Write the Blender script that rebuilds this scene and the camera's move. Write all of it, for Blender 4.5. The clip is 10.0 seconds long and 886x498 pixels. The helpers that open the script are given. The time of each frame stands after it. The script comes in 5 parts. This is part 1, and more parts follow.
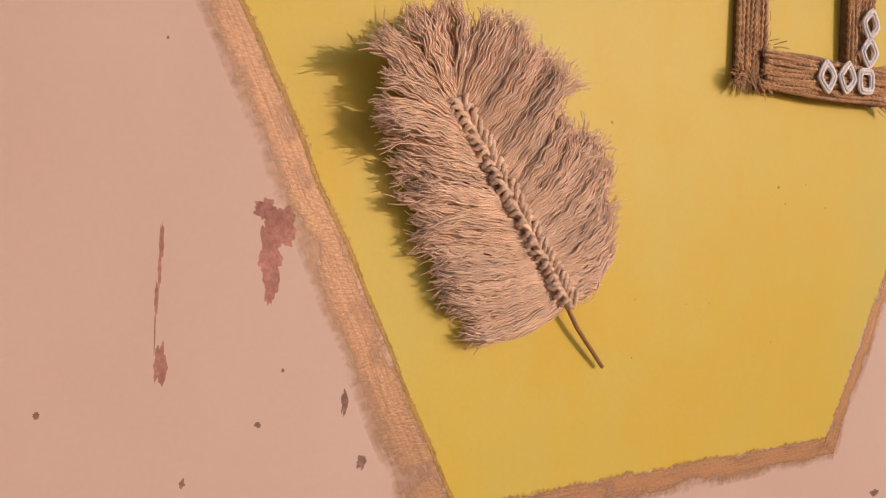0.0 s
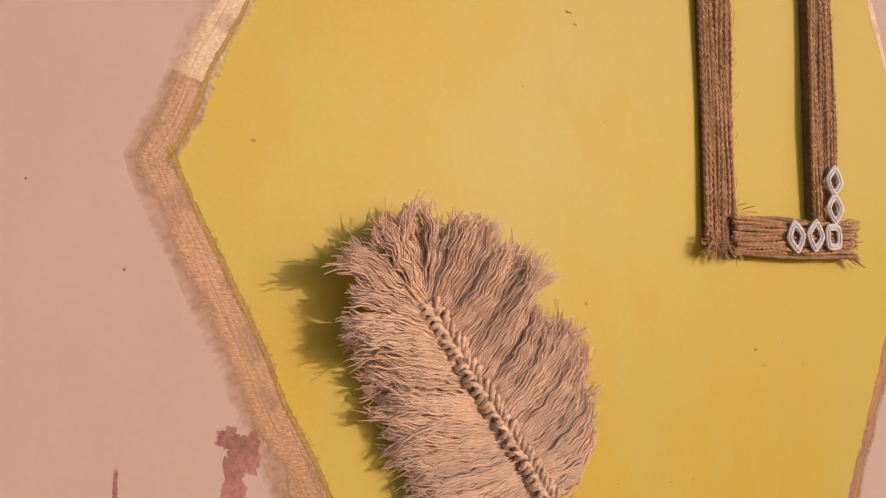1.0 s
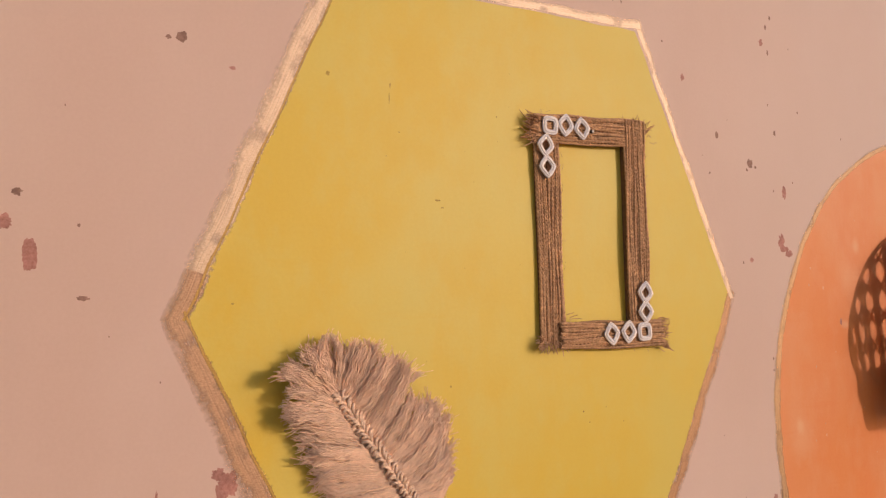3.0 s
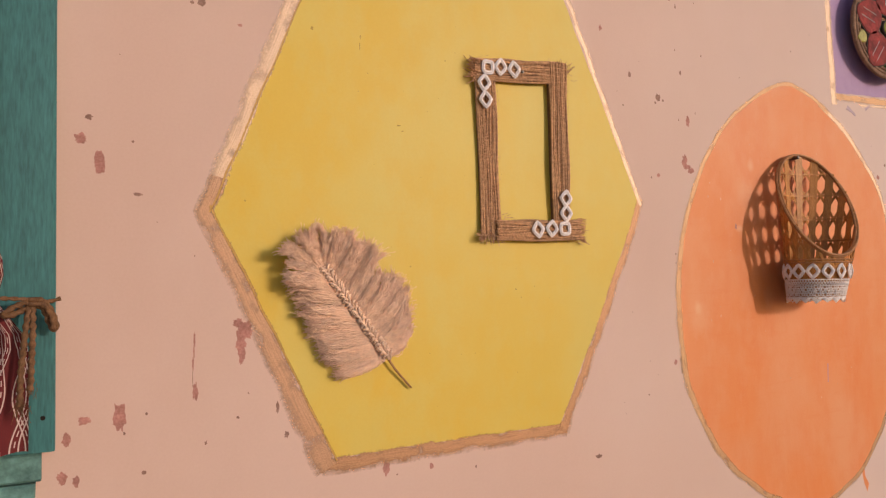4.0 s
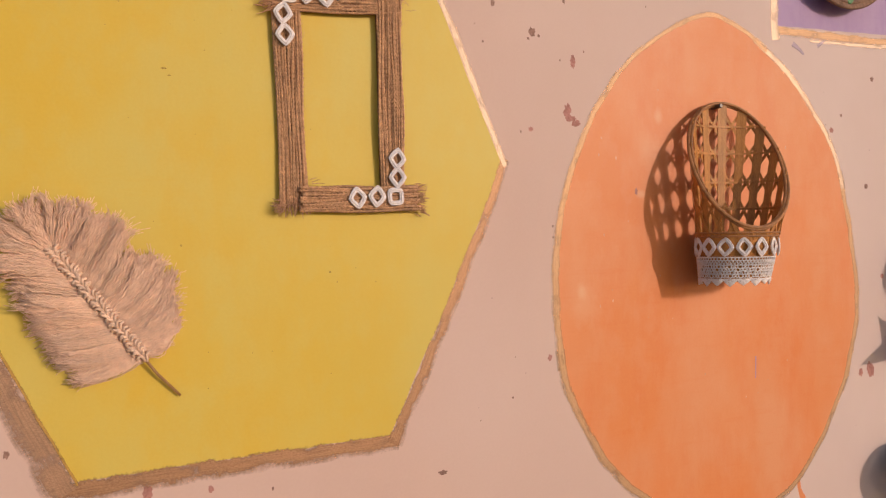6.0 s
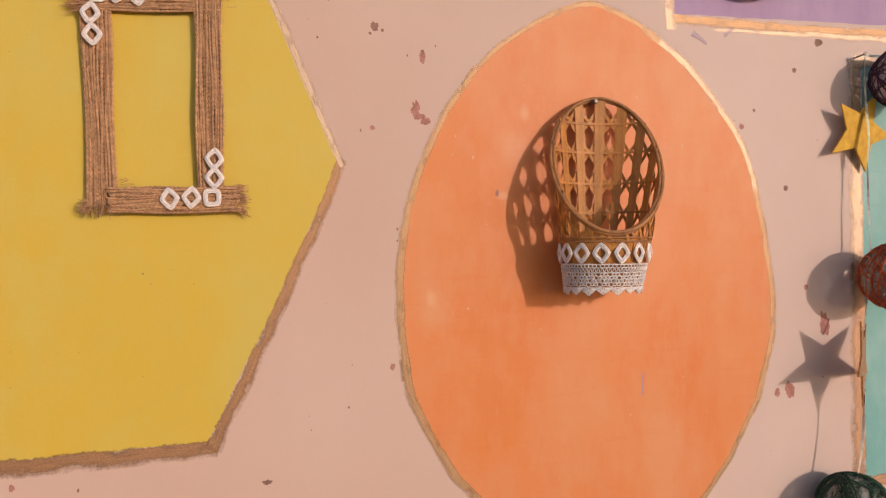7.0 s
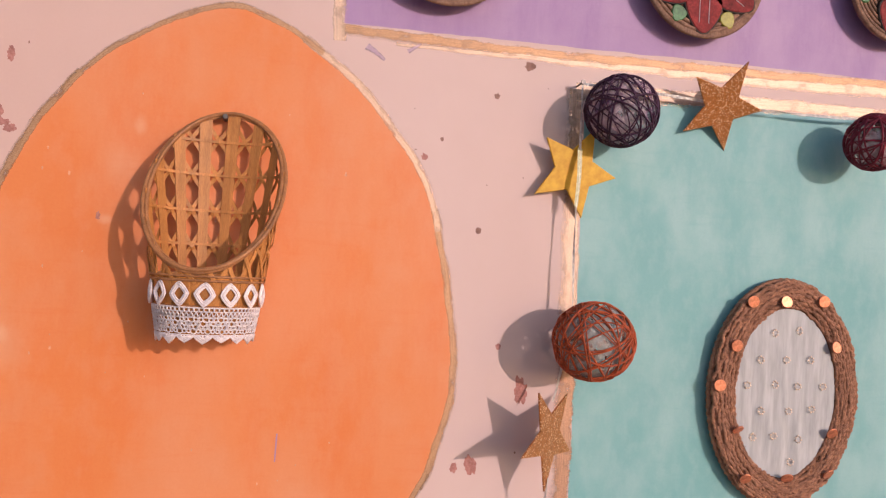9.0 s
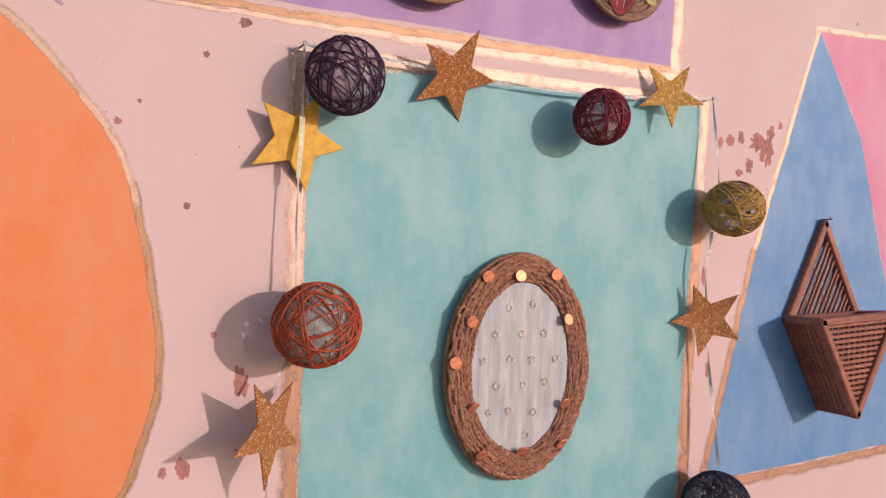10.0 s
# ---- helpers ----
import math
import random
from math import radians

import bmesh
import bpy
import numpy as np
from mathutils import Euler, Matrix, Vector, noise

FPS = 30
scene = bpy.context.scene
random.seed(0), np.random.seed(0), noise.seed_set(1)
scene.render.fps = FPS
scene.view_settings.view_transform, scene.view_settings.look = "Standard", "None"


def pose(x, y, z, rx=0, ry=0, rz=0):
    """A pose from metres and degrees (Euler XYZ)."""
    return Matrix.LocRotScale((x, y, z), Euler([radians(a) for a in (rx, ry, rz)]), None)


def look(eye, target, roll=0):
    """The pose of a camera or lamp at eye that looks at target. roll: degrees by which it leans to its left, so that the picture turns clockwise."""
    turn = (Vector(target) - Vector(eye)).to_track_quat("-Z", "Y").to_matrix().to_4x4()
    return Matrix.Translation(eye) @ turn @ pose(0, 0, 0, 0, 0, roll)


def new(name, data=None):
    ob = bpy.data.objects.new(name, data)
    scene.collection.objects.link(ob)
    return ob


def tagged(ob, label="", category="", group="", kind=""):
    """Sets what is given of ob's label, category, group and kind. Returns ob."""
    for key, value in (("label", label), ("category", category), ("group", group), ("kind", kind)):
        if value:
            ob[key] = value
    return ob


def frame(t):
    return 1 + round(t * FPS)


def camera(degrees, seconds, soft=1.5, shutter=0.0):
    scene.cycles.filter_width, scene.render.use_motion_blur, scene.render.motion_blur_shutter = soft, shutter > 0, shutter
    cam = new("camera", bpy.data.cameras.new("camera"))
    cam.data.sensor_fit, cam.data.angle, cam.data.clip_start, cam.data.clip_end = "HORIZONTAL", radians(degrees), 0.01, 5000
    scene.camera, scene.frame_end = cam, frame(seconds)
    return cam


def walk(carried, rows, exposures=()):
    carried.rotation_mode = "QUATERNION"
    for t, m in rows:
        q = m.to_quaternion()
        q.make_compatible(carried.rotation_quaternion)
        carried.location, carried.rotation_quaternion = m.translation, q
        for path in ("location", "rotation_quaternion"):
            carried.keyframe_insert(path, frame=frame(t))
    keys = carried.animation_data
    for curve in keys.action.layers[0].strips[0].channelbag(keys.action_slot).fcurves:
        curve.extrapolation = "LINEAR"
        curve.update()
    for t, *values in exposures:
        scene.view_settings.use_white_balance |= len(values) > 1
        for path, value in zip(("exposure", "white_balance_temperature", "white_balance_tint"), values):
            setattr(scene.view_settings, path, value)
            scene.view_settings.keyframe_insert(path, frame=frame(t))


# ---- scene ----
cam = camera(60.3, 10.0, soft=1.25)
PATH = [
    (0, (0.082, -0.435, 1.46), (1.013, 1.334, 1.407), 2.0),
    (0.5, (0.093, -0.414, 1.498), (1.061, 1.335, 1.528), 1.3),
    (1, (0.088, -0.421, 1.543), (1.077, 1.312, 1.677), 0.4),
    (1.5, (0.084, -0.455, 1.578), (1.057, 1.281, 1.779), -0.6),
    (2, (0.065, -0.515, 1.629), (1.048, 1.216, 1.825), -0.1),
    (2.5, (0.052, -0.618, 1.638), (1.01, 1.121, 1.88), -0.6),
    (3, (0.062, -0.771, 1.612), (0.932, 1.019, 1.805), -0.3),
    (3.2, (0.054, -0.844, 1.583), (0.903, 0.962, 1.706), -0.9),
    (4.3, (0.002, -1.057, 1.511), (0.852, 0.751, 1.593), -1.1),
    (4.5, (0.035, -1.054, 1.52), (0.864, 0.764, 1.594), -0.7),
    (5, (0.132, -1.012, 1.534), (0.994, 0.793, 1.566), -0.2),
    (5.2, (0.166, -0.985, 1.543), (1.04, 0.808, 1.548), -0.5),
    (6.3, (0.499, -0.955, 1.543), (1.179, 0.925, 1.526), -0.3),
    (6.5, (0.574, -0.975, 1.542), (1.198, 0.925, 1.55), 0.4),
    (6.8, (0.681, -1.022, 1.539), (1.225, 0.902, 1.538), 0.0),
    (7, (0.737, -1.027, 1.54), (1.264, 0.902, 1.525), -0.4),
    (7.5, (0.88, -1.008, 1.531), (1.403, 0.922, 1.578), -1.7),
    (8, (1.035, -0.991, 1.534), (1.497, 0.953, 1.624), 0.5),
    (8.4, (1.141, -0.994, 1.554), (1.548, 0.962, 1.622), 1.0),
    (8.5, (1.164, -0.996, 1.559), (1.584, 0.959, 1.62), 1.5),
    (8.8, (1.246, -1.012, 1.567), (1.68, 0.939, 1.643), 2.6),
    (9, (1.291, -1.008, 1.573), (1.761, 0.935, 1.617), 3.2),
    (9.5, (1.374, -0.98, 1.576), (2.058, 0.899, 1.583), 2.5),
    (10, (1.424, -0.969, 1.58), (2.363, 0.797, 1.586), 2.1),
]
EXPOSURE = [(0, -0.22, 6600, 13), (2.5, -0.3, 6700, 14), (4.5, -0.2, 6500, 12), (6.5, -0.18, 6500, 12), (7.5, -0.12, 6550, 13), (8.5, -0.03, 6500, 18), (9.0, 0.06, 6100, 24), (9.5, 0.05, 5900, 26), (10.0, 0.06, 6000, 25)]
walk(cam, [(t, look(eye, target, roll)) for t, eye, target, roll in PATH], EXPOSURE)

# ---- world, sun ----
SUN_WAY = Vector((-0.61, 1.0, -0.26)).normalized()
world = bpy.data.worlds.new("world")
scene.world = world
world.use_nodes = True
wn = world.node_tree.nodes
sky = wn.new("ShaderNodeTexSky")
sky.sky_type = "NISHITA"
sky.sun_disc = False
sky.sun_elevation = math.asin(-SUN_WAY.z)
sky.sun_rotation = math.atan2(-SUN_WAY.x, -SUN_WAY.y)
wn["Background"].inputs["Strength"].default_value = 0.15
world.node_tree.links.new(sky.outputs["Color"], wn["Background"].inputs["Color"])
sun = new("sun", bpy.data.lights.new("sun", "SUN"))
sun.data.energy = 1.98
sun.data.angle = radians(0.6)
sun.data.color = (1.0, 0.83, 0.71)
sun.matrix_world = look((0, 0, 0), SUN_WAY)
sun.location = (3, -4, 4)


# ---- materials ----
def nodes_of(name):
    m = bpy.data.materials.new(name)
    m.use_nodes = True
    nt = m.node_tree
    return m, nt, nt.nodes["Principled BSDF"]


def noise_node(nt, scale, detail=4.0, rough=0.6, stretch=(1, 1, 1), source="Object", offset=(0, 0, 0)):
    tc = nt.nodes.new("ShaderNodeTexCoord")
    mp = nt.nodes.new("ShaderNodeMapping")
    mp.inputs["Scale"].default_value = stretch
    mp.inputs["Location"].default_value = offset
    no = nt.nodes.new("ShaderNodeTexNoise")
    no.inputs["Scale"].default_value = scale
    no.inputs["Detail"].default_value = detail
    no.inputs["Roughness"].default_value = rough
    nt.links.new(tc.outputs[source], mp.inputs["Vector"])
    nt.links.new(mp.outputs["Vector"], no.inputs["Vector"])
    return no.outputs["Fac"]


def ramp(nt, fac, lo, hi, a=(0, 0, 0, 1), b=(1, 1, 1, 1)):
    r = nt.nodes.new("ShaderNodeValToRGB")
    r.color_ramp.elements[0].position, r.color_ramp.elements[1].position = lo, hi
    r.color_ramp.elements[0].color, r.color_ramp.elements[1].color = a, b
    nt.links.new(fac, r.inputs["Fac"])
    return r.outputs["Color"]


def mix(nt, fac, a, b, blend="MIX"):
    m = nt.nodes.new("ShaderNodeMix")
    m.data_type = "RGBA"
    m.blend_type = blend
    for socket, value in ((m.inputs["Factor"], fac), (m.inputs["A"], a), (m.inputs["B"], b)):
        if isinstance(value, bpy.types.NodeSocket):
            nt.links.new(value, socket)
        else:
            socket.default_value = value
    return m.outputs["Result"]


def rgba(c):
    return (c[0], c[1], c[2], 1.0)


def bump_node(nt, bsdf, fac, strength, distance):
    b = nt.nodes.new("ShaderNodeBump")
    b.inputs["Strength"].default_value = strength
    b.inputs["Distance"].default_value = distance
    nt.links.new(fac, b.inputs["Height"])
    nt.links.new(b.outputs["Normal"], bsdf.inputs["Normal"])
    return b


def painted(name, base, wash, deep, streak=(14, 1, 5), rough=0.55, spec=0.35, wash_scale=5.0, bump=0.12, amount=0.9):
    """Hand-brushed wall paint: a base colour, paler washes, deeper brush streaks and a faint plaster relief."""
    m, nt, b = nodes_of(name)
    big = ramp(nt, noise_node(nt, wash_scale, 3, 0.55, (1, 1, 0.75)), 0.40, 0.66)
    brush = ramp(nt, noise_node(nt, 2.2, 6, 0.7, streak, offset=(3, 1, 7)), 0.46, 0.72)
    fine = noise_node(nt, 260, 3, 0.6)
    soft = nt.nodes.new("ShaderNodeMath")
    soft.operation = "MULTIPLY"
    soft.inputs[1].default_value = amount
    nt.links.new(big, soft.inputs[0])
    c = mix(nt, soft.outputs[0], rgba(base), rgba(wash))
    soft2 = nt.nodes.new("ShaderNodeMath")
    soft2.operation = "MULTIPLY"
    soft2.inputs[1].default_value = amount * 0.7
    nt.links.new(brush, soft2.inputs[0])
    c = mix(nt, soft2.outputs[0], c, rgba(deep))
    blotch = nt.nodes.new("ShaderNodeMath")
    blotch.operation = "MULTIPLY"
    blotch.inputs[1].default_value = amount * 0.38
    nt.links.new(ramp(nt, noise_node(nt, wash_scale * 4.2, 5, 0.6, (1.3, 1, 0.8), offset=(7, 3, 2)), 0.47, 0.66), blotch.inputs[0])
    c = mix(nt, blotch.outputs[0], c, rgba(wash))
    scuff = nt.nodes.new("ShaderNodeMath")
    scuff.operation = "MULTIPLY"
    scuff.inputs[1].default_value = amount * 0.30
    nt.links.new(ramp(nt, noise_node(nt, 26, 5, 0.7, (0.35, 1, 2.2), offset=(1, 9, 4)), 0.55, 0.72), scuff.inputs[0])
    c = mix(nt, scuff.outputs[0], c, rgba(deep))
    c = mix(nt, 0.035, c, ramp(nt, fine, 0.3, 0.7), "SOFT_LIGHT")
    nt.links.new(c, b.inputs["Base Color"])
    b.inputs["Roughness"].default_value = rough
    b.inputs["Specular IOR Level"].default_value = spec
    bump_node(nt, b, noise_node(nt, 70, 6, 0.65), bump, 0.002)
    return m


def gold_paint(name, tan, pale, share, bristle=1.0):
    """Metallic gold paint laid on by brush: ragged dry edges, streaks along the stroke. UV: metres along, -1 to 1 across."""
    m, nt, b = nodes_of(name)
    uv = nt.nodes.new("ShaderNodeUVMap")
    uv.uv_map = "stroke"
    sep = nt.nodes.new("ShaderNodeSeparateXYZ")
    nt.links.new(uv.outputs["UV"], sep.inputs["Vector"])

    def n(scale, sx, sy, detail=4.0):
        mp = nt.nodes.new("ShaderNodeMapping")
        mp.inputs["Scale"].default_value = (sx, sy, 1)
        no = nt.nodes.new("ShaderNodeTexNoise")
        no.inputs["Scale"].default_value = scale
        no.inputs["Detail"].default_value = detail
        nt.links.new(uv.outputs["UV"], mp.inputs["Vector"])
        nt.links.new(mp.outputs["Vector"], no.inputs["Vector"])
        return no.outputs["Fac"]

    def math_(op, a, v):
        k = nt.nodes.new("ShaderNodeMath")
        k.operation = op
        for socket, value in zip(k.inputs, (a, v)):
            if isinstance(value, bpy.types.NodeSocket):
                nt.links.new(value, socket)
            else:
                socket.default_value = value
        return k.outputs[0]

    across = math_("ABSOLUTE", sep.outputs["Y"], 0.0)
    ragged = math_("MULTIPLY", math_("SUBTRACT", n(1.0, 260, 2.0, 6), 0.5), 0.50 * bristle)
    slow = math_("MULTIPLY", math_("SUBTRACT", n(1.0, 30, 0.9), 0.5), 0.85)
    edge = math_("ADD", math_("ADD", across, ragged), slow)
    crisp = ramp(nt, edge, 0.58, 0.88, (1, 1, 1, 1), (0, 0, 0, 1))
    faded = ramp(nt, edge, 0.22, 1.00, (1, 1, 1, 1), (0, 0, 0, 1))
    alpha = mix(nt, math_("GREATER_THAN", sep.outputs["Y"], 0.0), faded, crisp)
    thin = ramp(nt, n(1.0, 22, 11.0, 5), 0.28, 0.52, (0.62, 0.62, 0.62, 1), (1, 1, 1, 1))
    worn = ramp(nt, n(1.0, 34, 0.6, 5), 0.30, 0.47, (0.35, 0.35, 0.35, 1), (1, 1, 1, 1))
    alpha = math_("MULTIPLY", math_("MULTIPLY", alpha, thin), worn)
    streaks = n(1.0, 11, 15.0, 6)
    tone = ramp(nt, math_("ADD", math_("MULTIPLY", streaks, 0.86), math_("MULTIPLY", n(1.0, 16, 0.8), 0.14)), 0.42 - share * 0.3, 1.0 - share * 0.3)
    c = mix(nt, tone, rgba(tan), rgba(pale))
    weave = noise_node(nt, 330, 3, 0.6, (1, 1, 2.2))
    c = mix(nt, 0.34, c, ramp(nt, weave, 0.32, 0.68), "SOFT_LIGHT")
    nt.links.new(c, b.inputs["Base Color"])
    b.inputs["Metallic"].default_value = 0.0 if "smudge" in name or "ochre" in name else 0.5
    b.inputs["Roughness"].default_value = 0.52
    bump_node(nt, b, weave, 0.4, 0.0010)
    nt.links.new(alpha, b.inputs["Alpha"])
    return m


def rubbed_place(mat, x, z, rx, rz, color, most):
    """Lets a coat of paint turn paler round one place (x, z), with an uneven rim."""
    nt = mat.node_tree
    b = nt.nodes["Principled BSDF"]
    coat = b.inputs["Base Color"].links[0].from_socket
    tc = nt.nodes.new("ShaderNodeTexCoord")
    mp = nt.nodes.new("ShaderNodeMapping")
    mp.inputs["Location"].default_value = (-x / rx, 0, -z / rz)
    mp.inputs["Scale"].default_value = (1 / rx, 0, 1 / rz)
    nt.links.new(tc.outputs["Object"], mp.inputs["Vector"])
    far = nt.nodes.new("ShaderNodeVectorMath")
    far.operation = "LENGTH"
    nt.links.new(mp.outputs["Vector"], far.inputs[0])
    uneven = nt.nodes.new("ShaderNodeMath")
    uneven.operation = "MULTIPLY_ADD"
    uneven.inputs[1].default_value = 0.9
    nt.links.new(noise_node(nt, 55, 5, 0.6), uneven.inputs[0])
    nt.links.new(far.outputs["Value"], uneven.inputs[2])
    fade = nt.nodes.new("ShaderNodeMapRange")
    fade.interpolation_type = "SMOOTHSTEP"
    fade.inputs["From Min"].default_value, fade.inputs["From Max"].default_value = 0.5, 1.4
    fade.inputs["To Min"].default_value, fade.inputs["To Max"].default_value = most, 0.0
    nt.links.new(uneven.outputs[0], fade.inputs["Value"])
    nt.links.new(mix(nt, fade.outputs["Result"], coat, rgba(color)), b.inputs["Base Color"])


def plain(name, color, rough=0.7, metal=0.0, vary=0.25, scale=60.0, bump=0.3, bump_scale=400.0, spec=0.4, stretch=(1, 1, 1), dist=0.001, per_object=0.0):
    """A small thing's surface: colour mottled at two scales, a fine relief; per_object varies alike pieces."""
    m, nt, b = nodes_of(name)
    f = noise_node(nt, scale, 5, 0.65, stretch)
    g = noise_node(nt, bump_scale, 3, 0.6, stretch)
    dark = tuple(x * (1 - vary) for x in color)
    light = tuple(min(1.0, x * (1 + vary * 0.8)) for x in color)
    c = ramp(nt, f, 0.32, 0.68, rgba(dark), rgba(light))
    c = mix(nt, 0.3, c, ramp(nt, g, 0.3, 0.7), "SOFT_LIGHT")
    if per_object:
        info = nt.nodes.new("ShaderNodeObjectInfo")
        hsv = nt.nodes.new("ShaderNodeHueSaturation")
        mr = nt.nodes.new("ShaderNodeMapRange")
        mr.inputs["To Min"].default_value, mr.inputs["To Max"].default_value = 1 - per_object, 1 + per_object
        nt.links.new(info.outputs["Random"], mr.inputs["Value"])
        nt.links.new(mr.outputs["Result"], hsv.inputs["Value"])
        nt.links.new(c, hsv.inputs["Color"])
        c = hsv.outputs["Color"]
    nt.links.new(c, b.inputs["Base Color"])
    b.inputs["Roughness"].default_value = rough
    b.inputs["Metallic"].default_value = metal
    b.inputs["Specular IOR Level"].default_value = spec
    bump_node(nt, b, g, bump, dist)
    return m


PINK = painted("pink_wall_paint", (0.600, 0.405, 0.340), (0.675, 0.480, 0.420), (0.575, 0.380, 0.315), (1.2, 1, 0.5), 0.6, 0.3, 1.3, 0.02, 0.6)
pk = PINK.node_tree
old_coat = pk.nodes["Principled BSDF"].inputs["Base Color"].links[0].from_socket
px = pk.nodes.new("ShaderNodeSeparateXYZ")
ptc = pk.nodes.new("ShaderNodeTexCoord")
pk.links.new(ptc.outputs["Object"], px.inputs["Vector"])
patchy = pk.nodes.new("ShaderNodeMath")
patchy.operation = "MULTIPLY_ADD"
patchy.inputs[1].default_value = 0.7
pk.links.new(noise_node(pk, 4.0, 5, 0.6, (1, 1, 0.6), offset=(4, 2, 1)), patchy.inputs[0])
pk.links.new(px.outputs["X"], patchy.inputs[2])
coat = pk.nodes.new("ShaderNodeMapRange")
coat.inputs["From Min"].default_value, coat.inputs["From Max"].default_value = 1.05, 1.85
pk.links.new(patchy.outputs[0], coat.inputs["Value"])
newer = mix(pk, ramp(pk, noise_node(pk, 3.0, 5, 0.6, (1, 1, 0.7)), 0.35, 0.65), (0.600, 0.440, 0.395, 1), (0.645, 0.487, 0.445, 1))
pk.links.new(mix(pk, coat.outputs["Result"], old_coat, newer), pk.nodes["Principled BSDF"].inputs["Base Color"])
YELLOW = painted("yellow_paint", (0.672, 0.443, 0.052), (0.625, 0.49, 0.12), (0.67, 0.405, 0.032), (4, 1, 1.8), 0.5, 0.35, 5.5, 0.14, 0.8)
yl = YELLOW.node_tree
first_coat = yl.nodes["Principled BSDF"].inputs["Base Color"].links[0].from_socket
yx = yl.nodes.new("ShaderNodeSeparateXYZ")
ytc = yl.nodes.new("ShaderNodeTexCoord")
yl.links.new(ytc.outputs["Object"], yx.inputs["Vector"])
uneven_coat = yl.nodes.new("ShaderNodeMath")
uneven_coat.operation = "MULTIPLY_ADD"
uneven_coat.inputs[1].default_value = 0.55
yl.links.new(noise_node(yl, 9.0, 5, 0.6, (1, 1, 0.7), offset=(1, 6, 3)), uneven_coat.inputs[0])
yl.links.new(yx.outputs["X"], uneven_coat.inputs[2])
second = yl.nodes.new("ShaderNodeMapRange")
second.inputs["From Min"].default_value, second.inputs["From Max"].default_value = 0.72, 1.12
second.inputs["To Max"].default_value = 0.55
yl.links.new(uneven_coat.outputs[0], second.inputs["Value"])
yl.links.new(mix(yl, second.outputs["Result"], first_coat, (0.605, 0.450, 0.080, 1)), yl.nodes["Principled BSDF"].inputs["Base Color"])
ORANGE = painted("orange_paint", (0.71, 0.220, 0.063), (0.72, 0.29, 0.135), (0.69, 0.165, 0.034), (5, 1, 1.4), 0.5, 0.4, 6.0)
for x, z, rx, rz, most in ((1.004, 1.440, 0.042, 0.042, 0.35), (0.999, 1.463, 0.012, 0.018, 0.7), (1.120, 1.676, 0.030, 0.040, 0.3), (1.140, 1.726, 0.012, 0.019, 0.6), (1.106, 1.607, 0.013, 0.009, 0.6)):
    rubbed_place(ORANGE, x, z, rx, rz, (0.74, 0.38, 0.22), most)
TEAL = painted("turquoise_paint", (0.180, 0.415, 0.410), (0.29, 0.495, 0.485), (0.145, 0.370, 0.375), (5, 1, 2.2), 0.55, 0.35, 10.0)
PURPLE = painted("violet_paint", (0.36, 0.22, 0.41), (0.42, 0.28, 0.45), (0.29, 0.16, 0.36), (11, 1, 2.0), 0.55, 0.35, 9.0)
BLUE = painted("blue_paint", (0.100, 0.255, 0.47), (0.20, 0.345, 0.52), (0.085, 0.21, 0.42), (9, 1, 3), 0.5, 0.4, 7.0)
ROSE = painted("rose_paint", (0.62, 0.20, 0.31), (0.64, 0.27, 0.37), (0.58, 0.16, 0.27), (5, 1, 2), 0.5, 0.4, 7.0)
# tones of the gold paint; part of its metallic sheen is in the colour
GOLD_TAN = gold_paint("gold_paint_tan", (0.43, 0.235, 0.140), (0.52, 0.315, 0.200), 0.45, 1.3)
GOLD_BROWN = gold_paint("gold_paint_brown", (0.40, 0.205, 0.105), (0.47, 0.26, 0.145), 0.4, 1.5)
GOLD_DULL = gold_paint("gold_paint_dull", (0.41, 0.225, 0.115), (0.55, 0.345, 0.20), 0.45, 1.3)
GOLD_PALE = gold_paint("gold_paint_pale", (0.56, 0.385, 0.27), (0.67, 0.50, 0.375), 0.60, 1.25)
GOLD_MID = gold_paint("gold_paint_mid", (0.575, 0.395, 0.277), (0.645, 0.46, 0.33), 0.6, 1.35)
OCHRE = gold_paint("ochre_edge", (0.46, 0.24, 0.04), (0.54, 0.31, 0.07), 0.3, 2.0)
LILAC = gold_paint("lilac_smudge", (0.46, 0.32, 0.40), (0.50, 0.36, 0.42), 0.5, 1.6)
CHIP = plain("bared_undercoat", (0.42, 0.19, 0.16), 0.8, 0, 0.3, 40, 0.5, 300, 0.2)
CHIP_GREY = plain("bared_plaster", (0.27, 0.15, 0.12), 0.9, 0, 0.35, 60, 0.6, 300, 0.2)
# unseen ground, its colour raised to bounce light into the shadows
GROUND = plain("bounce_earth", (0.42, 0.33, 0.26), 0.95, 0, 0.3, 1.5, 0.5, 30, 0.2, dist=0.02)


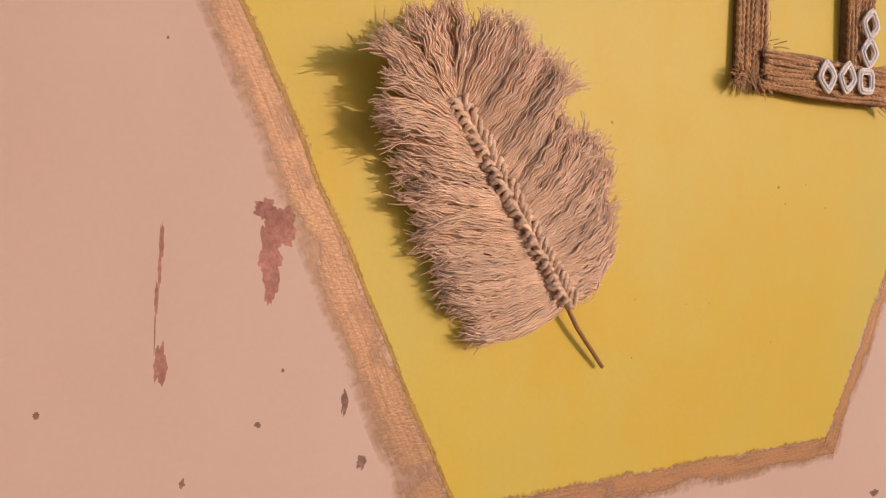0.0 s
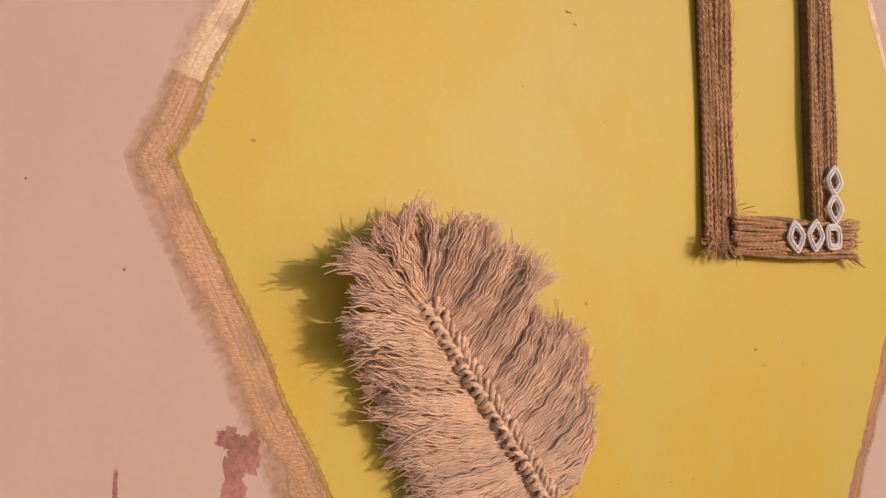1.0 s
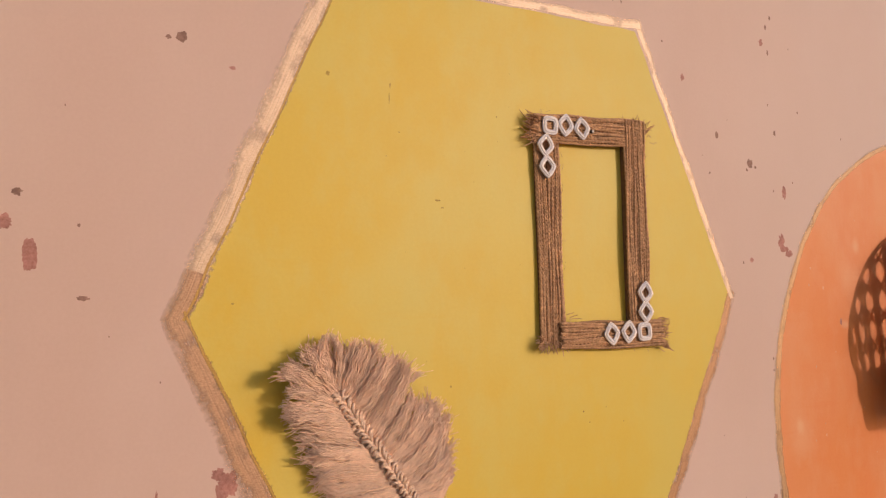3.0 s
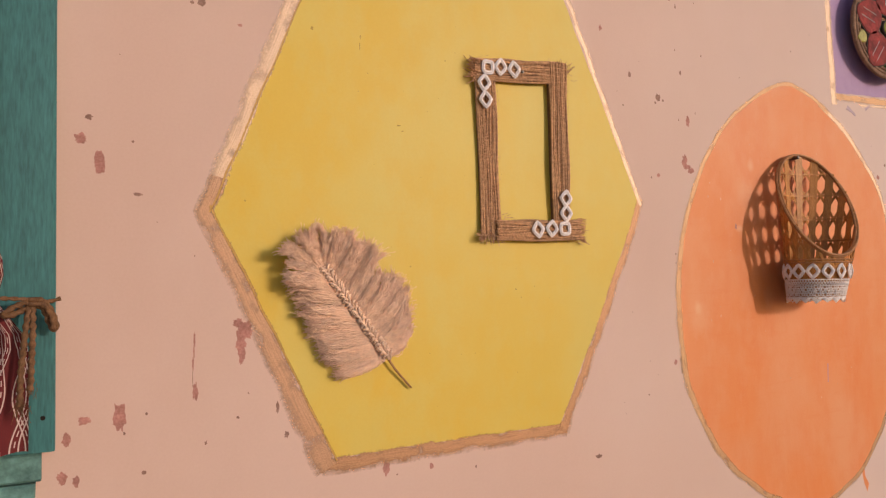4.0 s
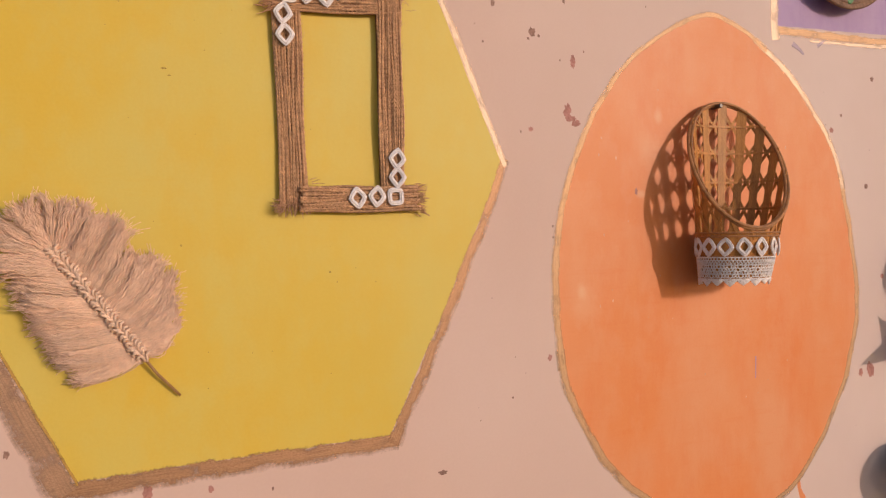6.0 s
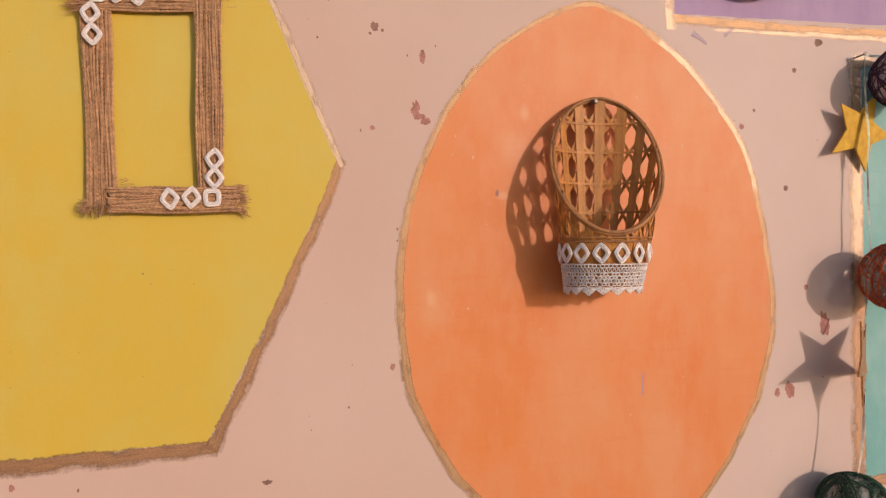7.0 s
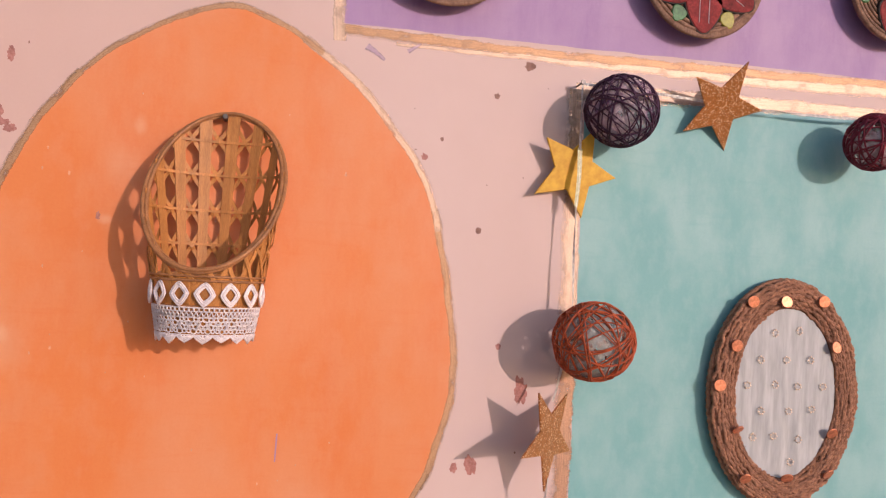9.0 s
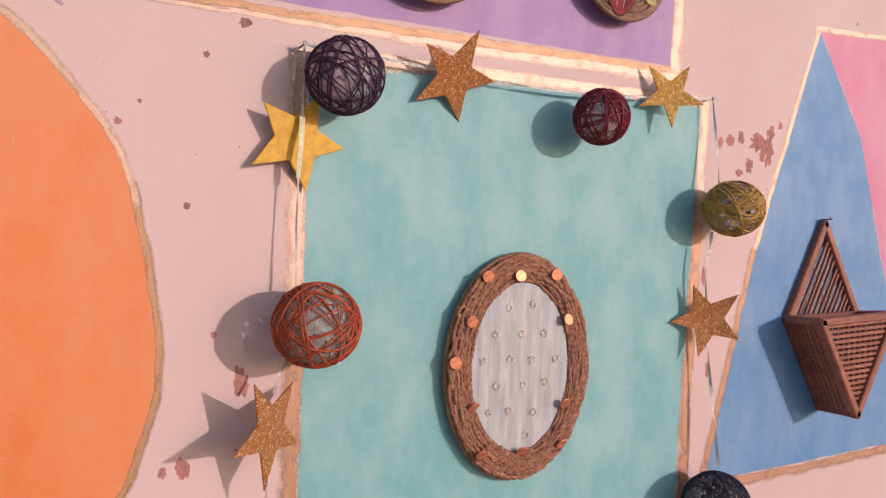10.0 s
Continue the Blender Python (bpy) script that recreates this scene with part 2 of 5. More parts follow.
# ---- mesh helpers ----
class Geo:
    """Collects vertices and faces of one part."""

    def __init__(self):
        self.v, self.f = [], []

    def add(self, verts, faces):
        k = len(self.v)
        self.v.extend(tuple(p) for p in verts)
        self.f.extend(tuple(i + k for i in f) for f in faces)

    def tube(self, pts, r, n=6, closed=False, flat=None):
        """A round tube along pts; r one radius or one a point. flat: (width, thickness, normals) for a strip."""
        pts = [Vector(p) for p in pts]
        m = len(pts)
        rs = r if isinstance(r, (list, tuple)) else [r] * m
        verts, faces = [], []
        side = None
        for i, p in enumerate(pts):
            a = pts[(i - 1) % m] if (closed or i > 0) else p
            b = pts[(i + 1) % m] if (closed or i < m - 1) else p
            t = (b - a).normalized()
            if side is None:
                side = t.cross(Vector((0.13, -0.97, 0.2)))
                if side.length < 1e-3:
                    side = t.cross(Vector((1, 0, 0)))
            side = (side - t * side.dot(t)).normalized()
            up = t.cross(side)
            for j in range(n):
                w = 2 * math.pi * j / n
                verts.append(p + (side * math.cos(w) + up * math.sin(w)) * rs[i])
        for i in range(m if closed else m - 1):
            for j in range(n):
                k = (j + 1) % n
                i2 = (i + 1) % m
                faces.append((i * n + j, i * n + k, i2 * n + k, i2 * n + j))
        if not closed:
            faces.append(tuple(range(n - 1, -1, -1)))
            faces.append(tuple((m - 1) * n + j for j in range(n)))
        self.add(verts, faces)
        return self

    def strip(self, pts, normals, width, thick):
        """A flat splint of that width and thickness along pts, lying on the given normals."""
        pts = [Vector(p) for p in pts]
        m = len(pts)
        verts, faces = [], []
        for i, p in enumerate(pts):
            t = (pts[min(i + 1, m - 1)] - pts[max(i - 1, 0)]).normalized()
            nrm = Vector(normals[i])
            nrm = (nrm - t * nrm.dot(t)).normalized()
            s = t.cross(nrm)
            w = (width[i] if isinstance(width, (list, tuple)) else width) / 2
            h = thick / 2
            verts += [p + s * w + nrm * h * 0.5, p + s * w * 0.8 + nrm * h, p - s * w * 0.8 + nrm * h, p - s * w + nrm * h * 0.5, p - s * w - nrm * h, p + s * w - nrm * h]
        for i in range(m - 1):
            for j in range(6):
                k = (j + 1) % 6
                faces.append((i * 6 + j, i * 6 + k, i * 6 + 6 + k, i * 6 + 6 + j))
        faces.append((5, 4, 3, 2, 1, 0))
        faces.append(tuple((m - 1) * 6 + j for j in range(6)))
        self.add(verts, faces)
        return self

    def slab(self, outline, y_front, y_back, bevel=0.0):
        """A plate with an outline of (x, z), standing from y_front (towards the viewer) to y_back, its front edge bevelled."""
        n = len(outline)
        cx = sum(p[0] for p in outline) / n
        cz = sum(p[1] for p in outline) / n
        verts = [(x, y_back, z) for x, z in outline] + [(x, y_front + bevel, z) for x, z in outline]
        rings = 2
        if bevel:
            for i, (x, z) in enumerate(outline):
                a, b = outline[i - 1], outline[(i + 1) % n]
                t = Vector((b[0] - a[0], b[1] - a[1])).normalized()
                inward = Vector((-t.y, t.x))
                verts.append((x + inward.x * bevel, y_front, z + inward.y * bevel))
            rings = 3
        faces = [tuple(range(n - 1, -1, -1))]
        for k in range(rings - 1):
            for i in range(n):
                j = (i + 1) % n
                faces.append((k * n + i, k * n + j, (k + 1) * n + j, (k + 1) * n + i))
        faces.append(tuple((rings - 1) * n + i for i in range(n)))
        self.add(verts, faces)
        return self

    def box(self, x0, x1, y0, y1, z0, z1, bevel=0.0):
        return self.slab([(x0, z0), (x1, z0), (x1, z1), (x0, z1)], y0, y1, bevel)

    def disc(self, c, r, y_front, y_back, n=20, bevel=0.0, squash=1.0):
        return self.slab([(c[0] + r * math.cos(2 * math.pi * i / n), c[1] + squash * r * math.sin(2 * math.pi * i / n)) for i in range(n)], y_front, y_back, bevel)


def mesh_of(name, geo, mat, smooth=False):
    me = bpy.data.meshes.new(name)
    me.from_pydata(geo.v, [], geo.f)
    me.update()
    bm = bmesh.new()
    bm.from_mesh(me)
    bmesh.ops.recalc_face_normals(bm, faces=bm.faces)
    bm.to_mesh(me)
    bm.free()
    if smooth:
        me.shade_smooth()
    me.materials.append(mat)
    return me


def part(name, geo, mat, parent=None, label="", smooth=False, kind=""):
    me = geo if isinstance(geo, bpy.types.Mesh) else mesh_of(name, geo, mat, smooth)
    ob = new(name, me)
    if parent is not None:
        ob.parent = parent
    return tagged(ob, label, kind=kind)


def thing(name, place, label, category, group="", turn=(0, 0, 0), kind=""):
    ob = new(name)
    ob.empty_display_size = 0.02
    ob.matrix_basis = pose(*place, *turn)
    return tagged(ob, label, category, group, kind)


def lerp(a, b, t):
    return a + (b - a) * t


def wobble(p, amount, scale, seed=0.0):
    q = Vector((p[0] * scale + seed, seed * 1.7, p[1] * scale))
    d = noise.noise_vector(q)
    return (p[0] + d.x * amount, p[1] + d.z * amount)


def outline_of(corners, step=0.006, amount=0.002, scale=25.0, seed=0.0):
    """A hand-painted outline: straight sides between corners, slightly unsteady."""
    out = []
    n = len(corners)
    for i in range(n):
        a, b = corners[i], corners[(i + 1) % n]
        k = max(2, int(math.dist(a, b) / step))
        out += [wobble((lerp(a[0], b[0], j / k), lerp(a[1], b[1], j / k)), amount, scale, seed) for j in range(k)]
    return out


FILM = 0.35  # thickness of the paint films


def paint_sheet(name, corners, y, mat, label, step=0.006, amount=0.002, scale=25.0, seed=0.0, raw=False):
    g = Geo()
    pts = corners if raw else outline_of(corners, step, amount, scale, seed)
    g.slab(pts, y * FILM, -0.00002)
    return tagged(part(name, g, mat), label, "painted shape", kind="structure")


def stroke(parent, line, width, y, mat, name="gold_stroke"):
    """One pull of the brush along a line of (x, z), with its own UV; width one value or one at each end."""
    e0, e1 = Vector(line[0]) - Vector(line[1]), Vector(line[-1]) - Vector(line[-2])
    line = [tuple(Vector(line[0]) + e0.normalized() * 0.005)] + list(line[1:-1]) + [tuple(Vector(line[-1]) + e1.normalized() * 0.005)]
    w0, w1 = width if isinstance(width, (list, tuple)) else (width, width)
    pts = []
    for a, b in zip(line[:-1], line[1:]):
        k = max(1, int(math.dist(a, b) / 0.006))
        pts += [wobble((lerp(a[0], b[0], j / k), lerp(a[1], b[1], j / k)), 0.0022, 22, y * 900) for j in range(k)]
    pts.append(line[-1])
    m = len(pts)
    verts, uvs, run = [], [], 0.0
    for i, p in enumerate(pts):
        a, b = pts[max(i - 1, 0)], pts[min(i + 1, m - 1)]
        t = Vector((b[0] - a[0], b[1] - a[1])).normalized()
        nx, nz = -t.y, t.x
        w = lerp(w0, w1, i / (m - 1)) * 0.5 * 1.35
        if i:
            run += math.dist(pts[i - 1], p)
        for s in (-1, 1):
            verts.append((p[0] + nx * s * w, y * FILM, p[1] + nz * s * w))
            uvs.append((run + y * 9000, s))
    faces = [(2 * i, 2 * i + 1, 2 * i + 3, 2 * i + 2) for i in range(m - 1)]
    me = bpy.data.meshes.new(name)
    me.from_pydata(verts, [], faces)
    layer = me.uv_layers.new(name="stroke")
    for loop in me.loops:
        layer.data[loop.index].uv = uvs[loop.vertex_index]
    me.materials.append(mat)
    ob = new(name, me)
    ob.parent = parent
    return ob


# ---- large structure ----
g = Geo().box(-2.5, 6.0, 0.0, 0.22, 0.0, 3.2, 0.0)
tagged(part("wall_north", g, PINK), "smooth pink-plastered wall with chipped paint", "wall", kind="structure")
# added out of view, pale so that it lightens the wall's shadows
g = Geo()
g.add([(-400, -800, 0), (400, -800, 0), (400, 400, 0), (-400, 400, 0)], [(0, 1, 2, 3)])
tagged(part("ground", g, GROUND), "unseen ground before the wall, pale to bounce light", "ground", kind="structure")

# the yellow hexagon
HEX = [(0.161, 1.620), (0.2445, 1.448), (0.327, 1.2755), (0.702, 1.286), (0.790, 1.465), (0.872, 1.648), (0.723, 1.997), (0.316, 1.994)]
HEX_OUT = [(0.143, 1.613), (0.222, 1.436), (0.299, 1.255), (0.717, 1.269), (0.803, 1.462), (0.883, 1.650), (0.731, 2.013), (0.298, 2.010)]
hexagon = paint_sheet("painted_hexagon", HEX, -0.0003, YELLOW, "large yellow hexagon painted on the pink wall", seed=2.0)
HEX_MID = [(lerp(a[0], b[0], 0.5), lerp(a[1], b[1], 0.5)) for a, b in zip(HEX, HEX_OUT)]
# upper edges paler, lower ones browner: sheen put into the stroke colours
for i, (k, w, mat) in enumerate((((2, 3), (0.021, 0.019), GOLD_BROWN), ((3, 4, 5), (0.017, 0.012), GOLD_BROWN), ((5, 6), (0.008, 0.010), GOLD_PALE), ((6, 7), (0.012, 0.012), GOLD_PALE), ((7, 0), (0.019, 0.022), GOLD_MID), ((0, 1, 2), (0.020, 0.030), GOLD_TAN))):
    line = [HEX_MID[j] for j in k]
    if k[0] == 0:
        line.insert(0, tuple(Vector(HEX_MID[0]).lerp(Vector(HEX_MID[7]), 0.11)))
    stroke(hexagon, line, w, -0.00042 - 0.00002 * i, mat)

stroke(hexagon, HEX[0:3], (0.0036, 0.0030), -0.00056, OCHRE, "ochre_edge")
stroke(hexagon, [HEX[0], HEX[7]], (0.0032, 0.002), -0.00057, OCHRE, "ochre_edge")


# the orange egg shape
EGG_KNOTS = [(1.556, 1.405), (1.551, 1.490), (1.533, 1.582), (1.504, 1.685), (1.420, 1.792), (1.330, 1.859), (1.248, 1.888), (1.164, 1.859), (1.089, 1.804), (1.033, 1.736), (0.993, 1.656), (0.967, 1.578), (0.958, 1.488), (0.961, 1.405), (0.976, 1.322), (1.046, 1.200), (1.139, 1.125), (1.225, 1.088), (1.300, 1.080), (1.360, 1.100), (1.434, 1.150), (1.513, 1.264), (1.541, 1.338)]


def egg_outline(step, grow=0.0):
    """The egg's hand-drawn outline, once round from its widest point, as a smooth closed curve."""
    n, out = len(EGG_KNOTS), []
    mid = Vector((1.255, 1.47))
    for i in range(n):
        p0, p1, p2, p3 = (Vector(EGG_KNOTS[(i + k) % n]) for k in (-1, 0, 1, 2))
        m = max(2, int((p2 - p1).length / step))
        for j in range(m):
            t = j / m
            q = 0.5 * (2 * p1 + (p2 - p0) * t + (2 * p0 - 5 * p1 + 4 * p2 - p3) * t * t + (3 * p1 - p0 - 3 * p2 + p3) * t ** 3)
            out.append(tuple(q + (q - mid).normalized() * grow))
    return out


egg_sheet = paint_sheet("painted_egg", [wobble(p, 0.002, 20, 5) for p in egg_outline(0.010)], -0.0003, ORANGE, "tall orange egg shape painted on the pink wall", raw=True)
EGG_LINE = egg_outline(0.010, 0.002)
for i, (a, b, w, mat) in enumerate(((-0.06, 0.12, (0.010, 0.010), GOLD_DULL), (0.105, 0.25, (0.009, 0.011), GOLD_MID), (0.235, 0.40, (0.008, 0.007), GOLD_DULL), (0.385, 0.60, (0.008, 0.013), GOLD_DULL), (0.585, 0.76, (0.013, 0.011), GOLD_DULL), (0.745, 0.955, (0.011, 0.008), GOLD_DULL))):
    n = len(EGG_LINE)
    stroke(egg_sheet, [EGG_LINE[k % n] for k in range(int(a * n), int(b * n))], w, -0.00042 - 0.00002 * i, mat)


# the violet panel above
PUR = [(1.383, 1.886), (2.368, 1.909), (2.368, 2.32), (1.366, 2.32)]
violet = paint_sheet("painted_violet_panel", PUR, -0.0003, PURPLE, "violet panel painted on the pink wall above the garland", seed=9.0)
stroke(violet, [(1.377, 1.878), (1.62, 1.877), (2.40, 1.900)], (0.013, 0.015), -0.00046, GOLD_DULL)
stroke(violet, [(1.46, 1.867), (2.0, 1.876), (2.385, 1.890)], (0.004, 0.020), -0.00052, GOLD_PALE)
stroke(violet, [(1.378, 1.868), (1.361, 2.31)], 0.015, -0.00048, GOLD_PALE)
stroke(violet, [(2.378, 1.890), (2.380, 2.31)], (0.024, 0.03), -0.00050, GOLD_PALE)

stroke(violet, [(1.420, 1.856), (1.436, 1.846)], (0.010, 0.004), -0.00054, LILAC, "lilac_smudge")
stroke(violet, [(1.475, 1.862), (1.484, 1.868)], (0.006, 0.003), -0.00054, LILAC, "lilac_smudge")

# the turquoise panel
TEA = [(1.738, 1.150), (2.408, 1.150), (2.441, 1.848), (1.731, 1.826)]
turquoise = paint_sheet("painted_turquoise_panel", TEA, -0.0003, TEAL, "turquoise panel painted on the pink wall", seed=14.0)
# each side is pale above and tan below, the sheen painted in
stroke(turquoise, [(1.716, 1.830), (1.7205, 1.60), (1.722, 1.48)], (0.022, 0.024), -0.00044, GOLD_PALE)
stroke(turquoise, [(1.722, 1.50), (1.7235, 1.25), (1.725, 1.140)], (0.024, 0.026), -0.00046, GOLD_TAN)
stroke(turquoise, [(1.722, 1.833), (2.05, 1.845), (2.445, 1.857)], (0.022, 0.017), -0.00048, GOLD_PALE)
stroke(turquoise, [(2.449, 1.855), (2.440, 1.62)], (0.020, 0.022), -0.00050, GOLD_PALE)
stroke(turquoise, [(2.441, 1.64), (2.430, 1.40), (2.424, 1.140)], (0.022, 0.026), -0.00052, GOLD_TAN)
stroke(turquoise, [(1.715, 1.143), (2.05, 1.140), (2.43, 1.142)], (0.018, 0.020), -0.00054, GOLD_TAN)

# the pennant of blue and rose
blue = paint_sheet("painted_blue_triangle", [(2.474, 1.188), (2.875, 1.205), (3.118, 1.216), (2.962, 1.610), (2.887, 1.838), (2.752, 2.030), (2.586, 1.600)], -0.0003, BLUE, "blue triangle painted on the pink wall", seed=20.0)
rose = paint_sheet("painted_rose_triangle", [(3.120, 1.216), (3.45, 1.22), (3.45, 2.085), (2.753, 2.032), (2.888, 1.838), (2.963, 1.610)], -0.0003, ROSE, "rose-pink triangle painted beside the blue one", seed=23.0)
# tan foot and pale top of one border, its sheen in the colour
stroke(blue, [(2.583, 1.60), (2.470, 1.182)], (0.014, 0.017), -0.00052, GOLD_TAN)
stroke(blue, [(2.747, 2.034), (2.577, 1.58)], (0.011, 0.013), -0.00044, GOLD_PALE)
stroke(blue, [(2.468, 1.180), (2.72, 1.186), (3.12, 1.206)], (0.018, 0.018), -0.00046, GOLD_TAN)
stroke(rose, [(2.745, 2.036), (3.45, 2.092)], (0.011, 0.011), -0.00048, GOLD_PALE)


def chip(geo, x, z, w, h, seed, jag=0.45, y=-0.0001):
    """A flake of missing paint with a ragged outline."""
    n = 44
    pts = []
    for i in range(n):
        t = 2 * math.pi * i / n
        k = 1 + jag * noise.noise(Vector((math.cos(t) * 1.7 + seed * 3.1, math.sin(t) * 1.7, seed))) + 0.30 * noise.noise(Vector((math.cos(t) * 4 + seed, math.sin(t) * 4, seed * 2.0))) + 0.16 * noise.noise(Vector((math.cos(t) * 13 + seed, math.sin(t) * 13, seed * 2.0)))
        pts.append((x + math.cos(t) * w / 2 * k, z + math.sin(t) * h / 2 * k))
    geo.slab(pts, (y - 0.000002 * (seed % 60)) * FILM, y * FILM + 0.00002)


red, grey = Geo(), Geo()
# beside the shutter
chip(red, 0.026, 1.674, 0.013, 0.026, 1)
chip(red, 0.005, 1.704, 0.013, 0.013, 2)
chip(grey, 0.014, 1.731, 0.008, 0.007, 3)
chip(grey, 0.071, 1.636, 0.011, 0.005, 4)
chip(red, 0.050, 1.357, 0.014, 0.033, 5)
chip(red, 0.010, 1.356, 0.014, 0.010, 6)
chip(red, -0.010, 1.334, 0.009, 0.015, 7)
chip(red, -0.014, 1.289, 0.011, 0.014, 8)
chip(red, 0.001, 1.283, 0.008, 0.014, 9)
chip(grey, 0.078, 1.285, 0.006, 0.005, 10)
# left of the hexagon
chip(red, 0.203, 1.458, 0.020, 0.024, 11, 0.5)
chip(red, 0.195, 1.468, 0.012, 0.012, 111, 0.5)
chip(red, 0.198, 1.442, 0.014, 0.026, 112, 0.5)
chip(red, 0.1995, 1.425, 0.0095, 0.024, 12, 0.4)
chip(red, 0.140, 1.381, 0.007, 0.022, 13)
chip(red, 0.1392, 1.447, 0.0026, 0.018, 14)
chip(red, 0.1385, 1.432, 0.0018, 0.018, 15)
chip(red, 0.1372, 1.417, 0.0022, 0.020, 151)
chip(grey, 0.1368, 1.398, 0.0007, 0.022, 152)
chip(grey, 0.081, 1.358, 0.003, 0.004, 16)
chip(grey, 0.194, 1.343, 0.004, 0.003, 17)
chip(grey, 0.247, 1.352, 0.004, 0.015, 18)
chip(grey, 0.259, 1.314, 0.006, 0.008, 19)
chip(grey, 0.153, 1.314, 0.003, 0.005, 20)
chip(grey, 0.208, 1.374, 0.002, 0.002, 21)
chip(grey, 0.150, 1.896, 0.010, 0.011, 22)
chip(grey, 0.138, 1.894, 0.005, 0.005, 23)
chip(red, 0.200, 1.871, 0.006, 0.004, 24)
chip(grey, 0.065, 1.703, 0.003, 0.003, 25)
# between hexagon and egg
chip(red, 0.980, 1.726, 0.012, 0.024, 26, 0.6)
chip(red, 0.994, 1.709, 0.014, 0.010, 27)
chip(red, 0.986, 1.7155, 0.015, 0.008, 127)
chip(red, 0.990, 1.798, 0.008, 0.018, 28)
chip(grey, 0.923, 1.836, 0.011, 0.012, 29)
chip(grey, 0.934, 1.831, 0.004, 0.004, 30)
chip(grey, 0.917, 1.826, 0.004, 0.004, 31)
chip(red, 0.919, 1.698, 0.007, 0.006, 32)
chip(red, 0.945, 1.371, 0.007, 0.009, 33)
chip(grey, 0.884, 1.319, 0.003, 0.003, 34)
chip(grey, 0.861, 1.871, 0.004, 0.010, 35)
chip(grey, 0.846, 1.816, 0.003, 0.003, 36)
chip(red, 0.956, 2.019, 0.007, 0.010, 37)
chip(red, 0.802, 1.945, 0.006, 0.009, 38)
chip(grey, 0.977, 2.059, 0.004, 0.006, 39)
chip(grey, 0.863, 1.870, 0.003, 0.008, 40)
chip(grey, 0.967, 2.044, 0.004, 0.007, 41)
chip(grey, 0.969, 2.005, 0.003, 0.008, 42)
chip(grey, 0.976, 1.885, 0.004, 0.008, 43)
# under the hexagon
chip(red, 0.403, 1.251, 0.010, 0.018, 44)
chip(red, 0.474, 1.247, 0.006, 0.009, 45)
chip(grey, 0.776, 1.227, 0.013, 0.007, 46)
# between egg and garland
chip(red, 1.098, 1.611, 0.005, 0.009, 147, y=-0.0007)
chip(grey, 1.646, 1.859, 0.014, 0.013, 47)
chip(grey, 1.600, 1.812, 0.008, 0.008, 48)
chip(grey, 1.525, 1.745, 0.005, 0.006, 49)
chip(red, 1.502, 1.719, 0.009, 0.009, 50)
chip(grey, 1.583, 1.624, 0.008, 0.009, 51)
chip(grey, 1.524, 1.633, 0.007, 0.010, 52)
chip(red, 1.621, 1.466, 0.008, 0.010, 53)
chip(red, 1.657, 1.405, 0.019, 0.034, 54)
chip(red, 1.590, 1.303, 0.017, 0.025, 55)
chip(red, 1.566, 1.299, 0.010, 0.014, 56)
# right of the garland
chip(red, 2.490, 1.792, 0.012, 0.020, 57)
chip(red, 2.514, 1.797, 0.020, 0.024, 58)
chip(red, 2.542, 1.805, 0.015, 0.024, 59)
chip(red, 2.620, 1.822, 0.022, 0.020, 66, 0.7)
chip(red, 2.646, 1.838, 0.012, 0.016, 67)
chip(red, 2.540, 1.742, 0.020, 0.012, 68)
chip(red, 2.590, 1.800, 0.050, 0.032, 60, 0.9)
chip(red, 2.600, 1.782, 0.020, 0.024, 160, 0.8)
chip(red, 2.616, 1.790, 0.026, 0.050, 61, 0.7)
chip(red, 2.565, 1.756, 0.020, 0.026, 62)
chip(red, 2.476, 1.388, 0.008, 0.026, 63)
chip(red, 2.460, 1.552, 0.010, 0.030, 64)
chip(grey, 2.864, 2.067, 0.004, 0.008, 65)
rnd = random.Random(5)
for i in range(150):
    x, z = rnd.uniform(-0.02, 2.7), rnd.uniform(1.2, 2.05)
    s = rnd.choice((0.001, 0.0014, 0.002, 0.0026))
    chip(grey, x, z, s, s * rnd.uniform(0.8, 2.0), 70 + i)
wall = bpy.data.objects["wall_north"]
part("bared_undercoat", red, CHIP, wall, "reddish flakes of bared undercoat", kind="stuff")
part("bared_plaster", grey, CHIP_GREY, wall, "small dark nicks in the paint", kind="stuff")
nicks = Geo()
for i in range(34):
    x, z = rnd.uniform(0.33, 0.70), rnd.uniform(1.30, 1.93)
    s = rnd.choice((0.0007, 0.0009, 0.0012, 0.0018))
    chip(nicks, x, z, s * rnd.uniform(0.6, 1.6), s * rnd.uniform(0.7, 1.8), 300 + i, 0.6, -0.00045)
for x, z, w, h in ((0.372, 1.876, 0.0022, 0.006), (0.371, 1.862, 0.0012, 0.012), (0.430, 1.750, 0.006, 0.0020), (0.436, 1.742, 0.004, 0.0014), (0.300, 1.880, 0.0040, 0.0055), (0.205, 1.632, 0.003, 0.002)):
    chip(nicks, x, z, w, h, int(x * 1000), 0.6, -0.00045)
part("paint_nick", nicks, plain("nicked_yellow_paint", (0.42, 0.26, 0.06), 0.8, 0, 0.35, 90, 0.5, 300, 0.2), hexagon, "small nicks and scratches in the yellow paint", kind="stuff")
nicks = Geo()
for i in range(26):
    x, z = rnd.uniform(1.03, 1.48), rnd.uniform(1.22, 1.80)
    s = rnd.choice((0.0014, 0.002, 0.003))
    chip(nicks, x, z, s, s * rnd.uniform(0.8, 2.2), 400 + i, 0.6, -0.00045)
part("paint_nick", nicks, plain("nicked_orange_paint", (0.70, 0.36, 0.22), 0.8, 0, 0.3, 90, 0.5, 300, 0.2), egg_sheet, "pale nicks in the orange paint", kind="stuff")

